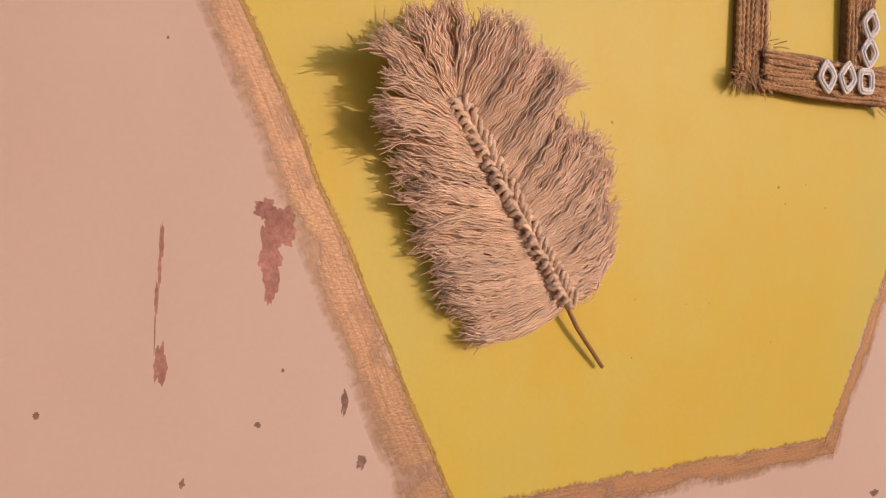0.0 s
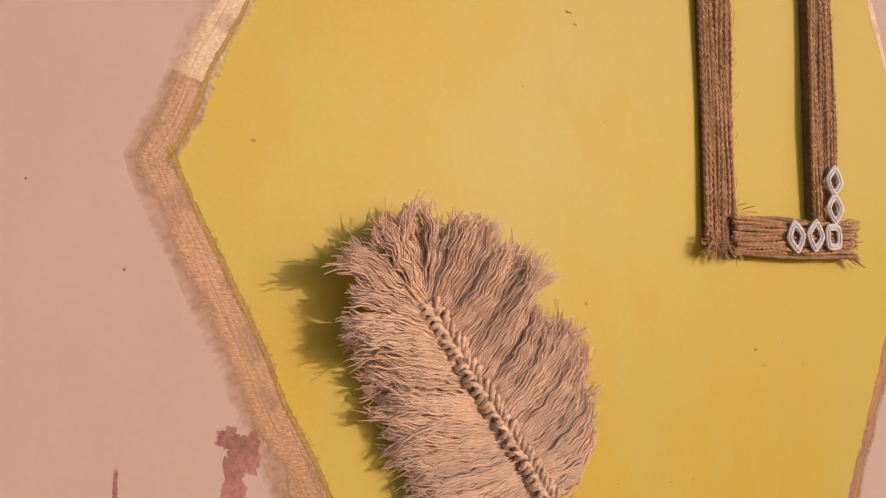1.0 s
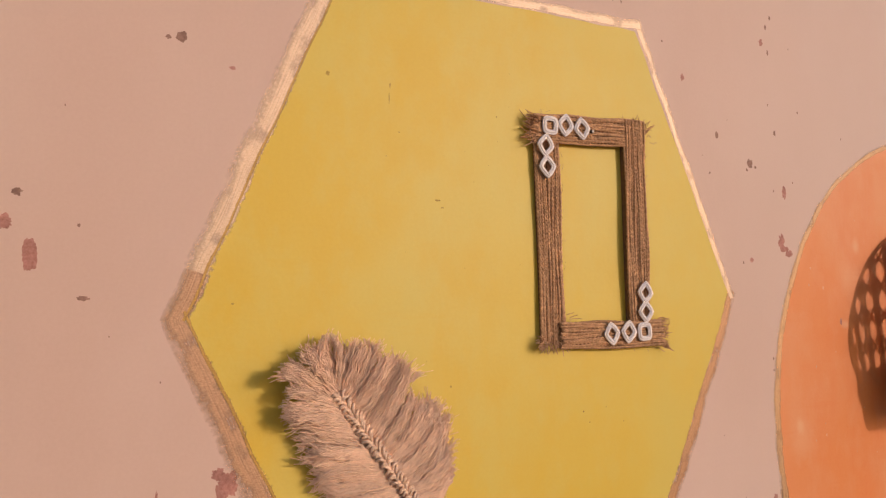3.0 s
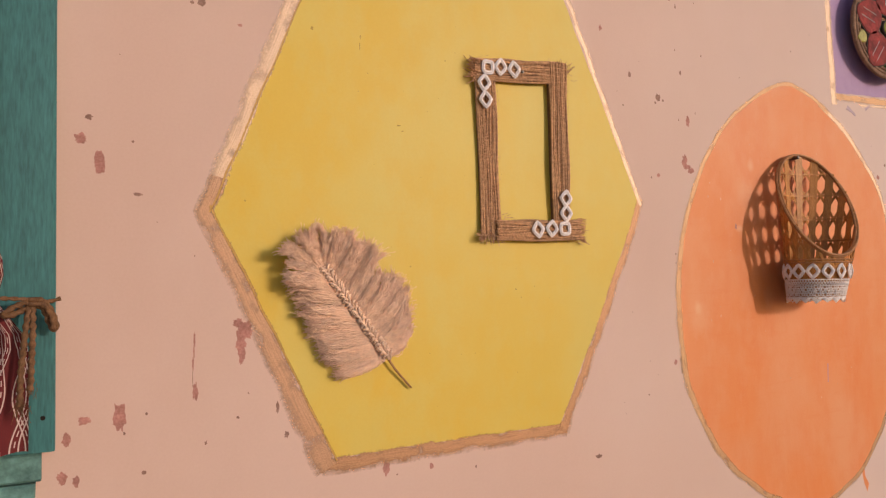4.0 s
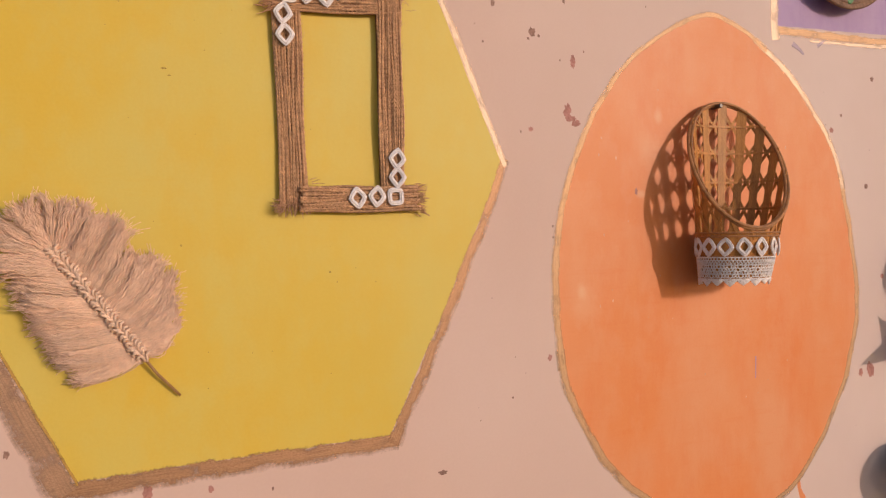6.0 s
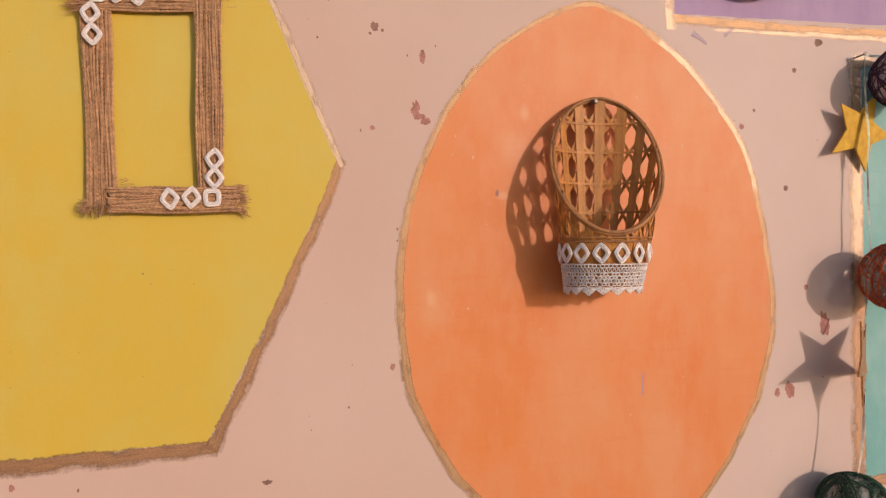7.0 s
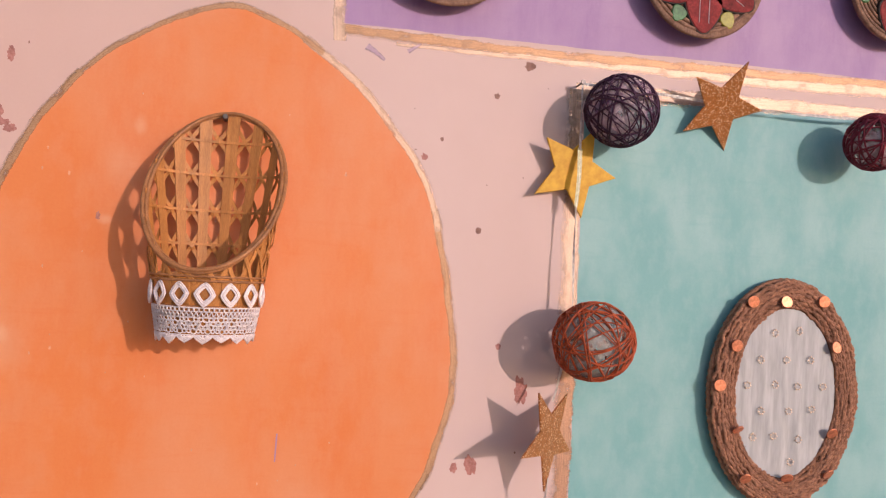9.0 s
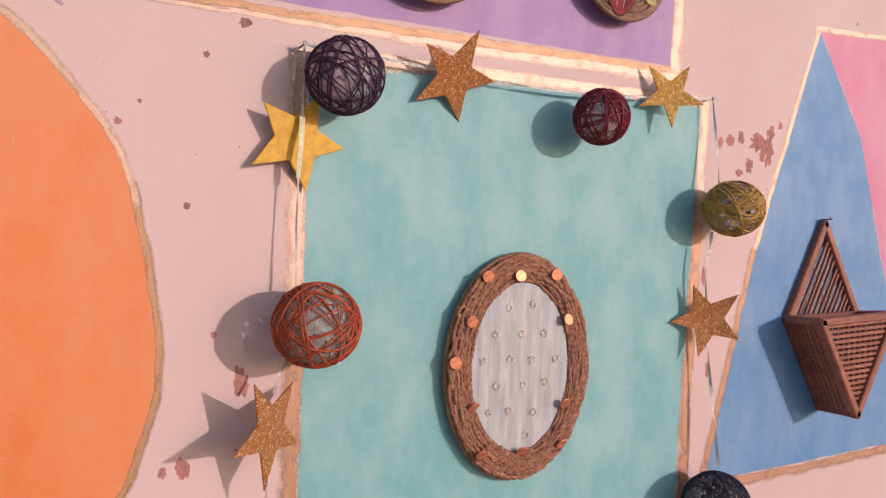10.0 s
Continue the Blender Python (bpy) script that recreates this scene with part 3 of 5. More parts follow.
# ---- things: materials ----
JUTE = plain("jute_cord", (0.53, 0.295, 0.165), 0.95, 0, 0.30, 160, 0.9, 1100, 0.15, per_object=0.14)
JUTE_DARK = plain("jute_rope", (0.325, 0.158, 0.095), 0.9, 0, 0.4, 120, 0.6, 900, 0.15, per_object=0.10)
CARD = plain("brown_card", (0.20, 0.11, 0.06), 0.9, 0, 0.2, 60, 0.3, 400, 0.2)
COTTON = plain("beige_cotton", (0.93, 0.63, 0.47), 0.9, 0, 0.12, 150, 0.3, 1500, 0.1, per_object=0.12)
ct = COTTON.node_tree
glow_through = ct.nodes.new("ShaderNodeBsdfTranslucent")
glow_through.inputs["Color"].default_value = (0.90, 0.60, 0.44, 1)
blend = ct.nodes.new("ShaderNodeMixShader")
blend.inputs[0].default_value = 0.16
ct.nodes["Principled BSDF"].inputs["Sheen Weight"].default_value = 0.22
ct.nodes["Principled BSDF"].inputs["Sheen Tint"].default_value = (1.0, 0.82, 0.70, 1)
ct.links.new(ct.nodes["Principled BSDF"].outputs[0], blend.inputs[1])
ct.links.new(glow_through.outputs[0], blend.inputs[2])
ct.links.new(blend.outputs[0], ct.nodes["Material Output"].inputs["Surface"])
COTTON_KNOT = plain("beige_cotton_knot", (0.80, 0.54, 0.40), 0.85, 0, 0.25, 300, 0.5, 1600, 0.15, per_object=0.10)
STICK = plain("bamboo_stick", (0.34, 0.17, 0.07), 0.55, 0, 0.25, 60, 0.2, 300, 0.4, (1, 1, 0.1))
WHITE = plain("white_thread", (0.81, 0.72, 0.71), 0.8, 0, 0.12, 300, 0.4, 1200, 0.25)
BAMBOO = plain("split_bamboo", (0.50, 0.205, 0.052), 0.5, 0, 0.25, 30, 0.25, 500, 0.4, (3, 3, 0.3), per_object=0.14)
RIM = plain("bamboo_rim", (0.36, 0.155, 0.056), 0.5, 0, 0.3, 40, 0.25, 500, 0.4)
BROWN_WOOD = plain("stained_brown_wood", (0.285, 0.096, 0.054), 0.5, 0, 0.3, 50, 0.3, 500, 0.4, per_object=0.15)
SHUTTER = plain("sea_green_paint", (0.033, 0.140, 0.144), 0.45, 0, 0.12, 14, 0.15, 120, 0.45, (3, 3, 0.4))
SHUTTER_OLD = plain("worn_sea_green_paint", (0.12, 0.24, 0.22), 0.7, 0, 0.4, 25, 0.5, 120, 0.3, (1, 1, 1))
# near-black colour that stands in for the shade inside openings
DARK = plain("hole_shade", (0.03, 0.022, 0.02), 0.9, 0, 0.2, 30, 0.1, 100, 0.1)
IRON = plain("dull_iron", (0.16, 0.14, 0.13), 0.45, 0.8, 0.3, 200, 0.2, 800, 0.4)
SILVER = plain("silver_tinsel", (0.76, 0.70, 0.63), 0.30, 0.35, 0.4, 150, 1.0, 420, 0.5, dist=0.003)
# the tinsel's iridescent glint, put into the colour as pale gold-green
GLINT_FOIL = plain("tinsel_glint_foil", (0.84, 0.79, 0.50), 0.22, 0.25, 0.3, 260, 1.0, 420, 0.6, dist=0.003)
COPPER = plain("copper_foil", (0.72, 0.27, 0.14), 0.42, 0.70, 0.25, 120, 0.3, 300, 0.5)
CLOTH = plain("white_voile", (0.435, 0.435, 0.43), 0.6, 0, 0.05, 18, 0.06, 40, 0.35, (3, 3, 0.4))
SEQUIN = plain("clear_sequin", (0.80, 0.63, 0.49), 0.20, 0.15, 0.25, 300, 0.3, 900, 0.6)
STAR_YELLOW = plain("yellow_foam", (0.66, 0.365, 0.030), 0.55, 0, 0.06, 30, 0.1, 60, 0.35)
RED_PAINT = plain("crimson_paint", (0.25, 0.030, 0.028), 0.6, 0, 0.55, 60, 0.5, 350, 0.15)
GREEN_PAINT = plain("leaf_green_paint", (0.05, 0.17, 0.05), 0.5, 0, 0.35, 60, 0.5, 350, 0.5)
LIME_PAINT = plain("lime_yellow_paint", (0.34, 0.30, 0.04), 0.5, 0, 0.3, 60, 0.5, 350, 0.5)
COIL = plain("coiled_jute_board", (0.27, 0.155, 0.105), 0.85, 0, 0.35, 90, 0.7, 350, 0.2)
BLACK_PAINT = plain("black_outline", (0.03, 0.02, 0.018), 0.6, 0, 0.2, 60, 0.2, 300, 0.3)


def glitter(name, color, bright):
    """Glitter foam: countless small foil flakes in uneven relief; the flashes of some are painted in a bright colour.
    """
    m, nt, b = nodes_of(name)
    tc = nt.nodes.new("ShaderNodeTexCoord")
    vo = nt.nodes.new("ShaderNodeTexVoronoi")
    vo.inputs["Scale"].default_value = 760
    nt.links.new(tc.outputs["Object"], vo.inputs["Vector"])
    sep = nt.nodes.new("ShaderNodeSeparateColor")
    nt.links.new(vo.outputs["Color"], sep.inputs["Color"])
    dense = nt.nodes.new("ShaderNodeMath")
    dense.operation = "MULTIPLY_ADD"
    dense.inputs[1].default_value = 0.22
    nt.links.new(noise_node(nt, 45, 3, 0.6), dense.inputs[0])
    nt.links.new(sep.outputs["Red"], dense.inputs[2])
    # cells whose glint is put into the base colour
    spark = ramp(nt, dense.outputs[0], 0.985, 1.015)
    grain = ramp(nt, sep.outputs["Green"], 0.0, 1.0, rgba(tuple(c * 0.70 for c in color)), rgba(tuple(min(1, c * 1.20) for c in color)))
    c = mix(nt, spark, grain, rgba(bright))
    nt.links.new(c, b.inputs["Base Color"])
    b.inputs["Metallic"].default_value = 0.45
    b.inputs["Roughness"].default_value = 0.38
    nm = nt.nodes.new("ShaderNodeBump")
    nm.inputs["Strength"].default_value = 1.0
    nm.inputs["Distance"].default_value = 0.0016
    nt.links.new(sep.outputs["Blue"], nm.inputs["Height"])
    nt.links.new(nm.outputs["Normal"], b.inputs["Normal"])
    return m


STAR_COPPER = glitter("copper_glitter", (0.54, 0.20, 0.052), (1.0, 0.68, 0.40))
STAR_GOLD = glitter("gold_glitter", (0.52, 0.26, 0.035), (1.0, 0.80, 0.36))


def film_of(name, color, soaked):
    """The dried glue film between a thread ball's windings: mostly closed, stained by the yarn, with ragged holes."""
    m, nt, b = nodes_of(name)
    f = noise_node(nt, 62, 4, 0.65)
    c = ramp(nt, noise_node(nt, 120, 4, 0.6), 0.3, 0.7, rgba(tuple(x * 0.65 for x in color)), rgba(tuple(min(1, x * 1.25) for x in color)))
    c = mix(nt, ramp(nt, noise_node(nt, 34, 3, 0.6, offset=(2, 5, 1)), 0.50, 0.62), c, rgba(soaked))
    nt.links.new(c, b.inputs["Base Color"])
    b.inputs["Roughness"].default_value = 0.18
    nt.links.new(ramp(nt, f, 0.56, 0.60, (0.66, 0.66, 0.66, 1), (0, 0, 0, 1)), b.inputs["Alpha"])
    bump_node(nt, b, noise_node(nt, 140, 4, 0.6), 0.8, 0.004)
    return m


# ---- the shutter, curtain and sill ----
sh = thing("window_shutter", (0, 0, 0), "sea-green painted wooden window board, scuffed at its edges", "window frame")
part("board", Geo().box(-0.084, -0.0215, -0.026, 0.0, 1.327, 2.35, 0.003), SHUTTER, sh)
# no hole is cut: a black disc paints its inner shade
part("nail_hole_shade", Geo().disc((-0.034, 1.367), 0.0028, -0.0268, -0.024, 10), DARK, sh, "near-black disc painted as the shade in a nail hole")
sl = thing("window_sill", (0, 0, 0), "worn sea-green wooden sill board under the window", "window sill")
part("upper_board", Geo().box(-0.95, -0.036, -0.018, 0.0, 1.292, 1.325, 0.003), SHUTTER_OLD, sl)
part("lower_board", Geo().slab([(-0.95, 1.0), (-0.052, 1.0), (-0.042, 1.289), (-0.95, 1.289)], -0.015, 0.0, 0.003), SHUTTER_OLD, sl)
# flat sheet on the solid wall, coloured as the opening's darkness
op = tagged(part("window_1", Geo().box(-0.95, -0.086, -0.004, 0.0, 1.327, 2.35), DARK), "near-black sheet standing in for the shaded window opening behind the curtain", "window", kind="structure")

m_cur, nt, b = nodes_of("printed_curtain")
tc = nt.nodes.new("ShaderNodeTexCoord")
sp = nt.nodes.new("ShaderNodeSeparateXYZ")
nt.links.new(tc.outputs["UV"], sp.inputs["Vector"])


def calc(op_name, a, v=0.0):
    k = nt.nodes.new("ShaderNodeMath")
    k.operation = op_name
    for socket, value in zip(k.inputs, (a, v)):
        if isinstance(value, bpy.types.NodeSocket):
            nt.links.new(value, socket)
        else:
            socket.default_value = value
    return k.outputs[0]


u = calc("SUBTRACT", calc("FRACT", calc("MULTIPLY", sp.outputs["X"], 1 / 0.034)), 0.5)
wv = calc("MULTIPLY", calc("SINE", calc("MULTIPLY", sp.outputs["Y"], 2 * math.pi / 0.13)), 0.24)
line = None
for sgn in ("SUBTRACT", "ADD"):
    d = calc("ABSOLUTE", calc(sgn, u, wv))
    ring = calc("LESS_THAN", calc("ABSOLUTE", calc("SUBTRACT", d, 0.125)), 0.024)
    dash = calc("MULTIPLY", calc("LESS_THAN", d, 0.02), calc("GREATER_THAN", calc("FRACT", calc("MULTIPLY", sp.outputs["Y"], 1 / 0.012)), 0.45))
    both = calc("MAXIMUM", ring, dash)
    line = both if line is None else calc("MAXIMUM", line, both)
c = mix(nt, line, (0.115, 0.008, 0.010, 1), (0.56, 0.42, 0.38, 1))
nt.links.new(c, b.inputs["Base Color"])
b.inputs["Roughness"].default_value = 0.85
bump_node(nt, b, noise_node(nt, 900, 2, 0.5), 0.3, 0.0006)

curtain = thing("curtain", (0, 0, 0), "dark red cotton curtain with a white wavy chain print", "curtain")
cols, rows_n = 90, 60
verts, uvs, faces = [], [], []
for j in range(rows_n + 1):
    z = lerp(1.332, 2.34, j / rows_n)
    pinch = math.exp(-((z - 1.505) / 0.10) ** 2) * 0.30
    right = -0.085 + (0.037 if z < 1.5 else 0.037 * math.exp(-((z - 1.5) / 0.05) ** 2)) - 0.03 * math.exp(-((z - 1.505) / 0.03) ** 2)
    for i in range(cols + 1):
        k = i / cols
        x = lerp(-0.55 + pinch, right, k)
        y = -0.050 - 0.013 * math.sin(k * 55 + math.sin(z * 6) * 0.8) * (1 - pinch * 1.6) - 0.006 * math.sin(k * 19 + z * 4)
        verts.append((x, y, z))
        uvs.append((k * 0.50, z))
for j in range(rows_n):
    for i in range(cols):
        a = j * (cols + 1) + i
        faces.append((a, a + 1, a + cols + 2, a + cols + 1))
me = bpy.data.meshes.new("cloth")
me.from_pydata(verts, [], faces)
layer = me.uv_layers.new(name="UVMap")
for loop in me.loops:
    layer.data[loop.index].uv = uvs[loop.vertex_index]
me.shade_smooth()
me.materials.append(m_cur)
part("cloth", me, m_cur, curtain)


def twisted(geo, pts, r, pitch=0.009, n=8, closed=False, depth=0.30, plies=2):
    """A rope of twisted plies along densely set points."""
    pts = [Vector(p) for p in pts]
    m = len(pts)
    verts, faces, run, side = [], [], 0.0, None
    total = sum((pts[(i + 1) % m] - pts[i]).length for i in range(m if closed else m - 1))
    if closed:
        pitch = math.copysign(total / max(1, round(total / abs(pitch))), pitch)
    for i, p in enumerate(pts):
        a = pts[(i - 1) % m] if (closed or i) else p
        q = pts[(i + 1) % m] if (closed or i < m - 1) else p
        t = (q - a).normalized()
        side = t.cross(Vector((0.05, -1, 0.03)))
        if side.length < 1e-3:
            side = t.cross(Vector((1, 0, 0)))
        side.normalize()
        up = t.cross(side)
        for j in range(n):
            w = 2 * math.pi * j / n
            k = r * (1 - depth * (0.5 - 0.5 * math.cos(plies * (w - math.pi * run / pitch))))
            verts.append(p + (side * math.cos(w) + up * math.sin(w)) * k)
        run += (pts[(i + 1) % m] - p).length
    for i in range(m if closed else m - 1):
        i2 = (i + 1) % m
        for j in range(n):
            k = (j + 1) % n
            faces.append((i * n + j, i * n + k, i2 * n + k, i2 * n + j))
    if not closed:
        faces.append(tuple(range(n - 1, -1, -1)))
        faces.append(tuple((m - 1) * n + j for j in range(n)))
    geo.add(verts, faces)
    return geo


def along(points, step):
    """Points at even steps on a smooth curve through the given ones."""
    pts = [Vector(p) for p in points]
    ext = [pts[0] * 2 - pts[1]] + pts + [pts[-1] * 2 - pts[-2]]
    out = []
    for i in range(1, len(ext) - 2):
        p0, p1, p2, p3 = ext[i - 1:i + 3]
        k = max(1, int((p2 - p1).length / step))
        for j in range(k):
            t = j / k
            out.append(0.5 * ((2 * p1) + (p2 - p0) * t + (2 * p0 - 5 * p1 + 4 * p2 - p3) * t * t + (3 * p1 - p0 - 3 * p2 + p3) * t ** 3))
    out.append(pts[-1])
    return out


def tuft(geo, root, way, count, length, spread, r, rng, lift=0.0):
    """Loose fibre ends."""
    way = Vector(way).normalized()
    for _ in range(count):
        d = (way + Vector((rng.gauss(0, spread), rng.gauss(0, spread * 0.5), rng.gauss(0, spread)))).normalized()
        o = Vector(root) + Vector((rng.gauss(0, 0.0035), rng.uniform(-0.003, 0.003), rng.gauss(0, 0.0035)))
        l = length * rng.uniform(0.5, 1.15)
        bend = Vector((rng.gauss(0, 0.25), rng.gauss(-lift, 0.15), rng.gauss(0, 0.25)))
        geo.tube([o + d * l * t + bend * l * t * t * 0.5 for t in (0, 0.35, 0.7, 1.0)], [r, r, r * 0.9, r * 0.5], 3)


BOW = plain("old_jute_rope", (0.17, 0.086, 0.045), 0.9, 0, 0.4, 120, 0.6, 900, 0.15)
tie = thing("tie_rope", (0, 0, 0), "twisted jute rope tied in a bow round the curtain", "rope")
for pts, thick in (([(-0.30, -0.066, 1.512), (-0.13, -0.074, 1.510), (-0.060, -0.066, 1.507), (-0.030, -0.036, 1.503), (-0.016, -0.030, 1.506)], 0.0024),
                   ([(-0.040, -0.052, 1.503), (-0.052, -0.060, 1.502), (-0.066, -0.068, 1.495), (-0.071, -0.068, 1.489), (-0.064, -0.066, 1.489), (-0.050, -0.055, 1.496), (-0.040, -0.053, 1.502)], 0.0034),
                   ([(-0.042, -0.053, 1.503), (-0.030, -0.052, 1.500), (-0.024, -0.050, 1.490), (-0.020, -0.047, 1.476), (-0.022, -0.045, 1.470), (-0.027, -0.046, 1.478), (-0.033, -0.050, 1.494), (-0.042, -0.052, 1.501)], 0.0034),
                   ([(-0.041, -0.052, 1.503), (-0.030, -0.055, 1.496), (-0.024, -0.053, 1.484), (-0.023, -0.050, 1.472)], 0.0032),
                   ([(-0.044, -0.053, 1.503), (-0.043, -0.066, 1.470), (-0.044, -0.068, 1.432), (-0.045, -0.068, 1.405)], 0.0036),
                   ([(-0.047, -0.053, 1.503), (-0.050, -0.066, 1.470), (-0.054, -0.068, 1.428), (-0.055, -0.068, 1.388)], 0.0036)):
    part("cord", twisted(Geo(), along(pts, 0.0012), thick * 1.12, 0.010, n=10, depth=0.34), BOW, tie, smooth=True)
g = Geo()
tuft(g, (-0.055, -0.068, 1.390), (-0.1, -0.1, -1), 40, 0.014, 0.35, 0.0004, random.Random(8))
tuft(g, (-0.045, -0.068, 1.407), (0, -0.1, -1), 26, 0.008, 0.3, 0.0004, random.Random(9))
part("fray", g, BOW, tie, "frayed rope ends")
g = Geo()
for i in range(2):
    g.tube([(-0.042 + 0.007 * math.cos(t), -0.054 + 0.006 * math.sin(t), 1.503 + (i - 0.5) * 0.005) for t in np.linspace(0, 6.1, 16)], 0.003, 6)
part("knot", g, BOW, tie, smooth=True)


# ---- macrame leaf ----
rng = random.Random(11)
BASE, TIP = Vector((0.403, 1.412)), Vector((0.309, 1.541))
leaf = thing("macrame_leaf", (BASE.x, 0, BASE.y), "beige cotton macrame leaf with knotted spine and brushed fringe", "wall hanging")
AX = (TIP - BASE).normalized()
LF = Vector((-AX.y, AX.x))
SPINE = (TIP - BASE).length


def through_knots(knots, s):
    """The value at s on a line through knots of (s, x, z, height off the wall)."""
    for a, b in zip(knots[:-1], knots[1:]):
        if s <= b[0]:
            t = (s - a[0]) / (b[0] - a[0])
            return tuple(lerp(p, q, t) for p, q in zip(a[1:], b[1:]))
    return knots[-1][1:]


# where the brushed ends of the fringe reach, from the leaf's foot to its top
FRINGE_FAR = [(0.0, 0.337, 1.387, 0.010), (0.08, 0.315, 1.405, 0.012), (0.2, 0.300, 1.426, 0.013), (0.32, 0.288, 1.451, 0.014), (0.45, 0.280, 1.475, 0.016), (0.58, 0.273, 1.495, 0.018), (0.7, 0.263, 1.514, 0.022), (0.84, 0.251, 1.530, 0.027), (0.93, 0.248, 1.556, 0.032), (1.0, 0.250, 1.573, 0.036)]
FRINGE_NEAR = [(0.0, 0.430, 1.428, 0.010), (0.1, 0.446, 1.457, 0.012), (0.2, 0.444, 1.489, 0.014), (0.3, 0.436, 1.511, 0.016), (0.42, 0.414, 1.532, 0.018), (0.52, 0.396, 1.534, 0.018), (0.56, 0.384, 1.548, 0.024), (0.7, 0.378, 1.570, 0.028), (0.85, 0.353, 1.583, 0.028), (1.0, 0.322, 1.598, 0.028)]
FRINGE_TOP = [(0.0, 0.250, 1.573, 0.036), (0.35, 0.268, 1.587, 0.030), (0.7, 0.290, 1.598, 0.028), (1.0, 0.322, 1.599, 0.028)]


def lock(root, tip, height, bow, count, wave, phase, proud):
    """One lock of an unravelled cord: wavy strands that run together, curl and fray at the tip."""
    geo = Geo()
    chord = tip - root
    side = Vector((-chord.y, chord.x)).normalized()
    size = chord.length
    mid = lerp(root, tip, 0.5) + side * bow * size
    n = 16
    drift, curl = rng.gauss(0, 0.0022), rng.gauss(0, 0.030)
    length_of_wave = rng.uniform(330, 480)
    for _ in range(count):
        off, lift = rng.gauss(0, 1), rng.uniform(-1, 1)
        reach = rng.gauss(0.97, 0.06) - (0.22 * rng.random() if rng.random() < 0.2 else 0.0)
        own, wn = rng.uniform(0, 6.28), rng.uniform(2.0, 6.0)
        kink = rng.uniform(0.0003, 0.0009)
        fly = rng.gauss(0, 0.0045) if rng.random() < 0.16 else rng.gauss(0, 0.0012)
        curled = curl + rng.gauss(0, 0.02)
        pts, rad = [], []
        for k in range(n):
            t = k / (n - 1) * reach
            q = root * (1 - t) ** 2 + mid * 2 * t * (1 - t) + tip * t * t
            w = off * (0.0012 + 0.0013 * math.sin(min(1.0, t) * math.pi)) + drift * math.sin(t * 2.4) + fly * t ** 3 + curled * max(0.0, t - 0.6) ** 2
            w += wave * math.sin(phase + t * size * length_of_wave) * min(1.0, 0.25 + t * 1.6) + kink * math.sin(own + wn * 6.28 * t)
            q = q + side * w
            y = -lerp(0.0115, height, t ** 1.3) - proud * math.sin(min(1.0, t) * math.pi * 0.85) - 0.0014 * lift * (0.6 + t) + 0.0007 * math.sin(own * 2 + 14 * t) + 0.5 * wave * math.cos(phase + t * size * length_of_wave)
            pts.append((q.x - BASE.x, min(-0.0015, y), q.y - BASE.y))
            rad.append(0.00046 if t < 0.85 else 0.00032)
        geo.tube(pts, rad, 4)
    part("fringe_cord", geo, COTTON, leaf, smooth=True)


LOCKS, TUFT = 80, 5
for knots, side in ((FRINGE_FAR, 1), (FRINGE_NEAR, -1)):
    for i in range(LOCKS):
        if i % TUFT == 0:
            centre = min(1.0, (i + TUFT / 2) / LOCKS + rng.gauss(0, 0.008))
            cx, cz, _ = through_knots(knots, centre)
            reach, rise = rng.uniform(0.90, 1.09), rng.uniform(0.0, 0.006)
            gather, high = rng.uniform(0.35, 0.7), rng.uniform(0.7, 1.15)
            bend = rng.gauss(0, 0.03)
        s = (i + 0.5) / LOCKS
        x, z, h = through_knots(knots, max(0.0, min(1.0, s + rng.gauss(0, 0.010))))
        root = BASE + AX * (s * SPINE) + LF * side * 0.003
        own = root + (Vector((x, z)) - root) * reach * rng.uniform(0.90, 1.03)
        tuft_tip = root + (Vector((cx, cz)) - root) * reach
        bow = (lerp(0.07, -0.06, s) if side > 0 else lerp(-0.24, -0.02, s)) + bend + rng.gauss(0, 0.015)
        height = lerp(0.64, 0.92, s) if s < 0.8 else 1.05
        lock(root, lerp(own, tuft_tip, gather), max(0.005, h * height * high), bow, 30, rng.uniform(0.0003, 0.0008) if side > 0 else rng.uniform(0.0008, 0.0014), (i // TUFT) * 1.3 + (i % TUFT) * 0.3, rise + rng.uniform(-0.002, 0.0045))
for i in range(16):
    x, z, h = through_knots(FRINGE_TOP, (i + 0.5) / 16)
    root = TIP + AX * rng.uniform(-0.004, 0.003) + LF * rng.uniform(-0.003, 0.003)
    lock(root, root + (Vector((x, z)) - root) * rng.uniform(0.78, 1.04), h * rng.uniform(0.55, 0.95), rng.gauss(0, 0.07), 32, rng.uniform(0.0009, 0.0018), i * 0.5, rng.uniform(0.0, 0.006))
KN = 32
for i in range(KN):
    s = (i + 0.5) / KN
    for side in (1, -1):
        c = AX * (s * SPINE + side * 0.0018 + rng.gauss(0, 0.0007)) + LF * side * (0.0036 + rng.gauss(0, 0.0007))
        lean, reach = rng.uniform(0.2, 1.4), rng.uniform(0.0028, 0.0044)
        pts = []
        for t in np.linspace(-1, 1, 15):
            q = c + LF * side * reach * t + AX * (0.0036 * t * lean + 0.0018 * math.cos(t * 2.4))
            pts.append((q.x, -0.0150 - 0.0038 * (1 - t * t), q.y))
        part("knot", twisted(Geo(), pts, rng.uniform(0.0017, 0.0022), 0.0040, 8, False, 0.34), COTTON_KNOT, leaf, smooth=True)
core = [AX * (SPINE * t) for t in np.linspace(-0.02, 1.0, 12)]
part("core_cord", Geo().tube([(q.x, -0.0140, q.y) for q in core], 0.0036, 8), COTTON_KNOT, leaf, smooth=True)
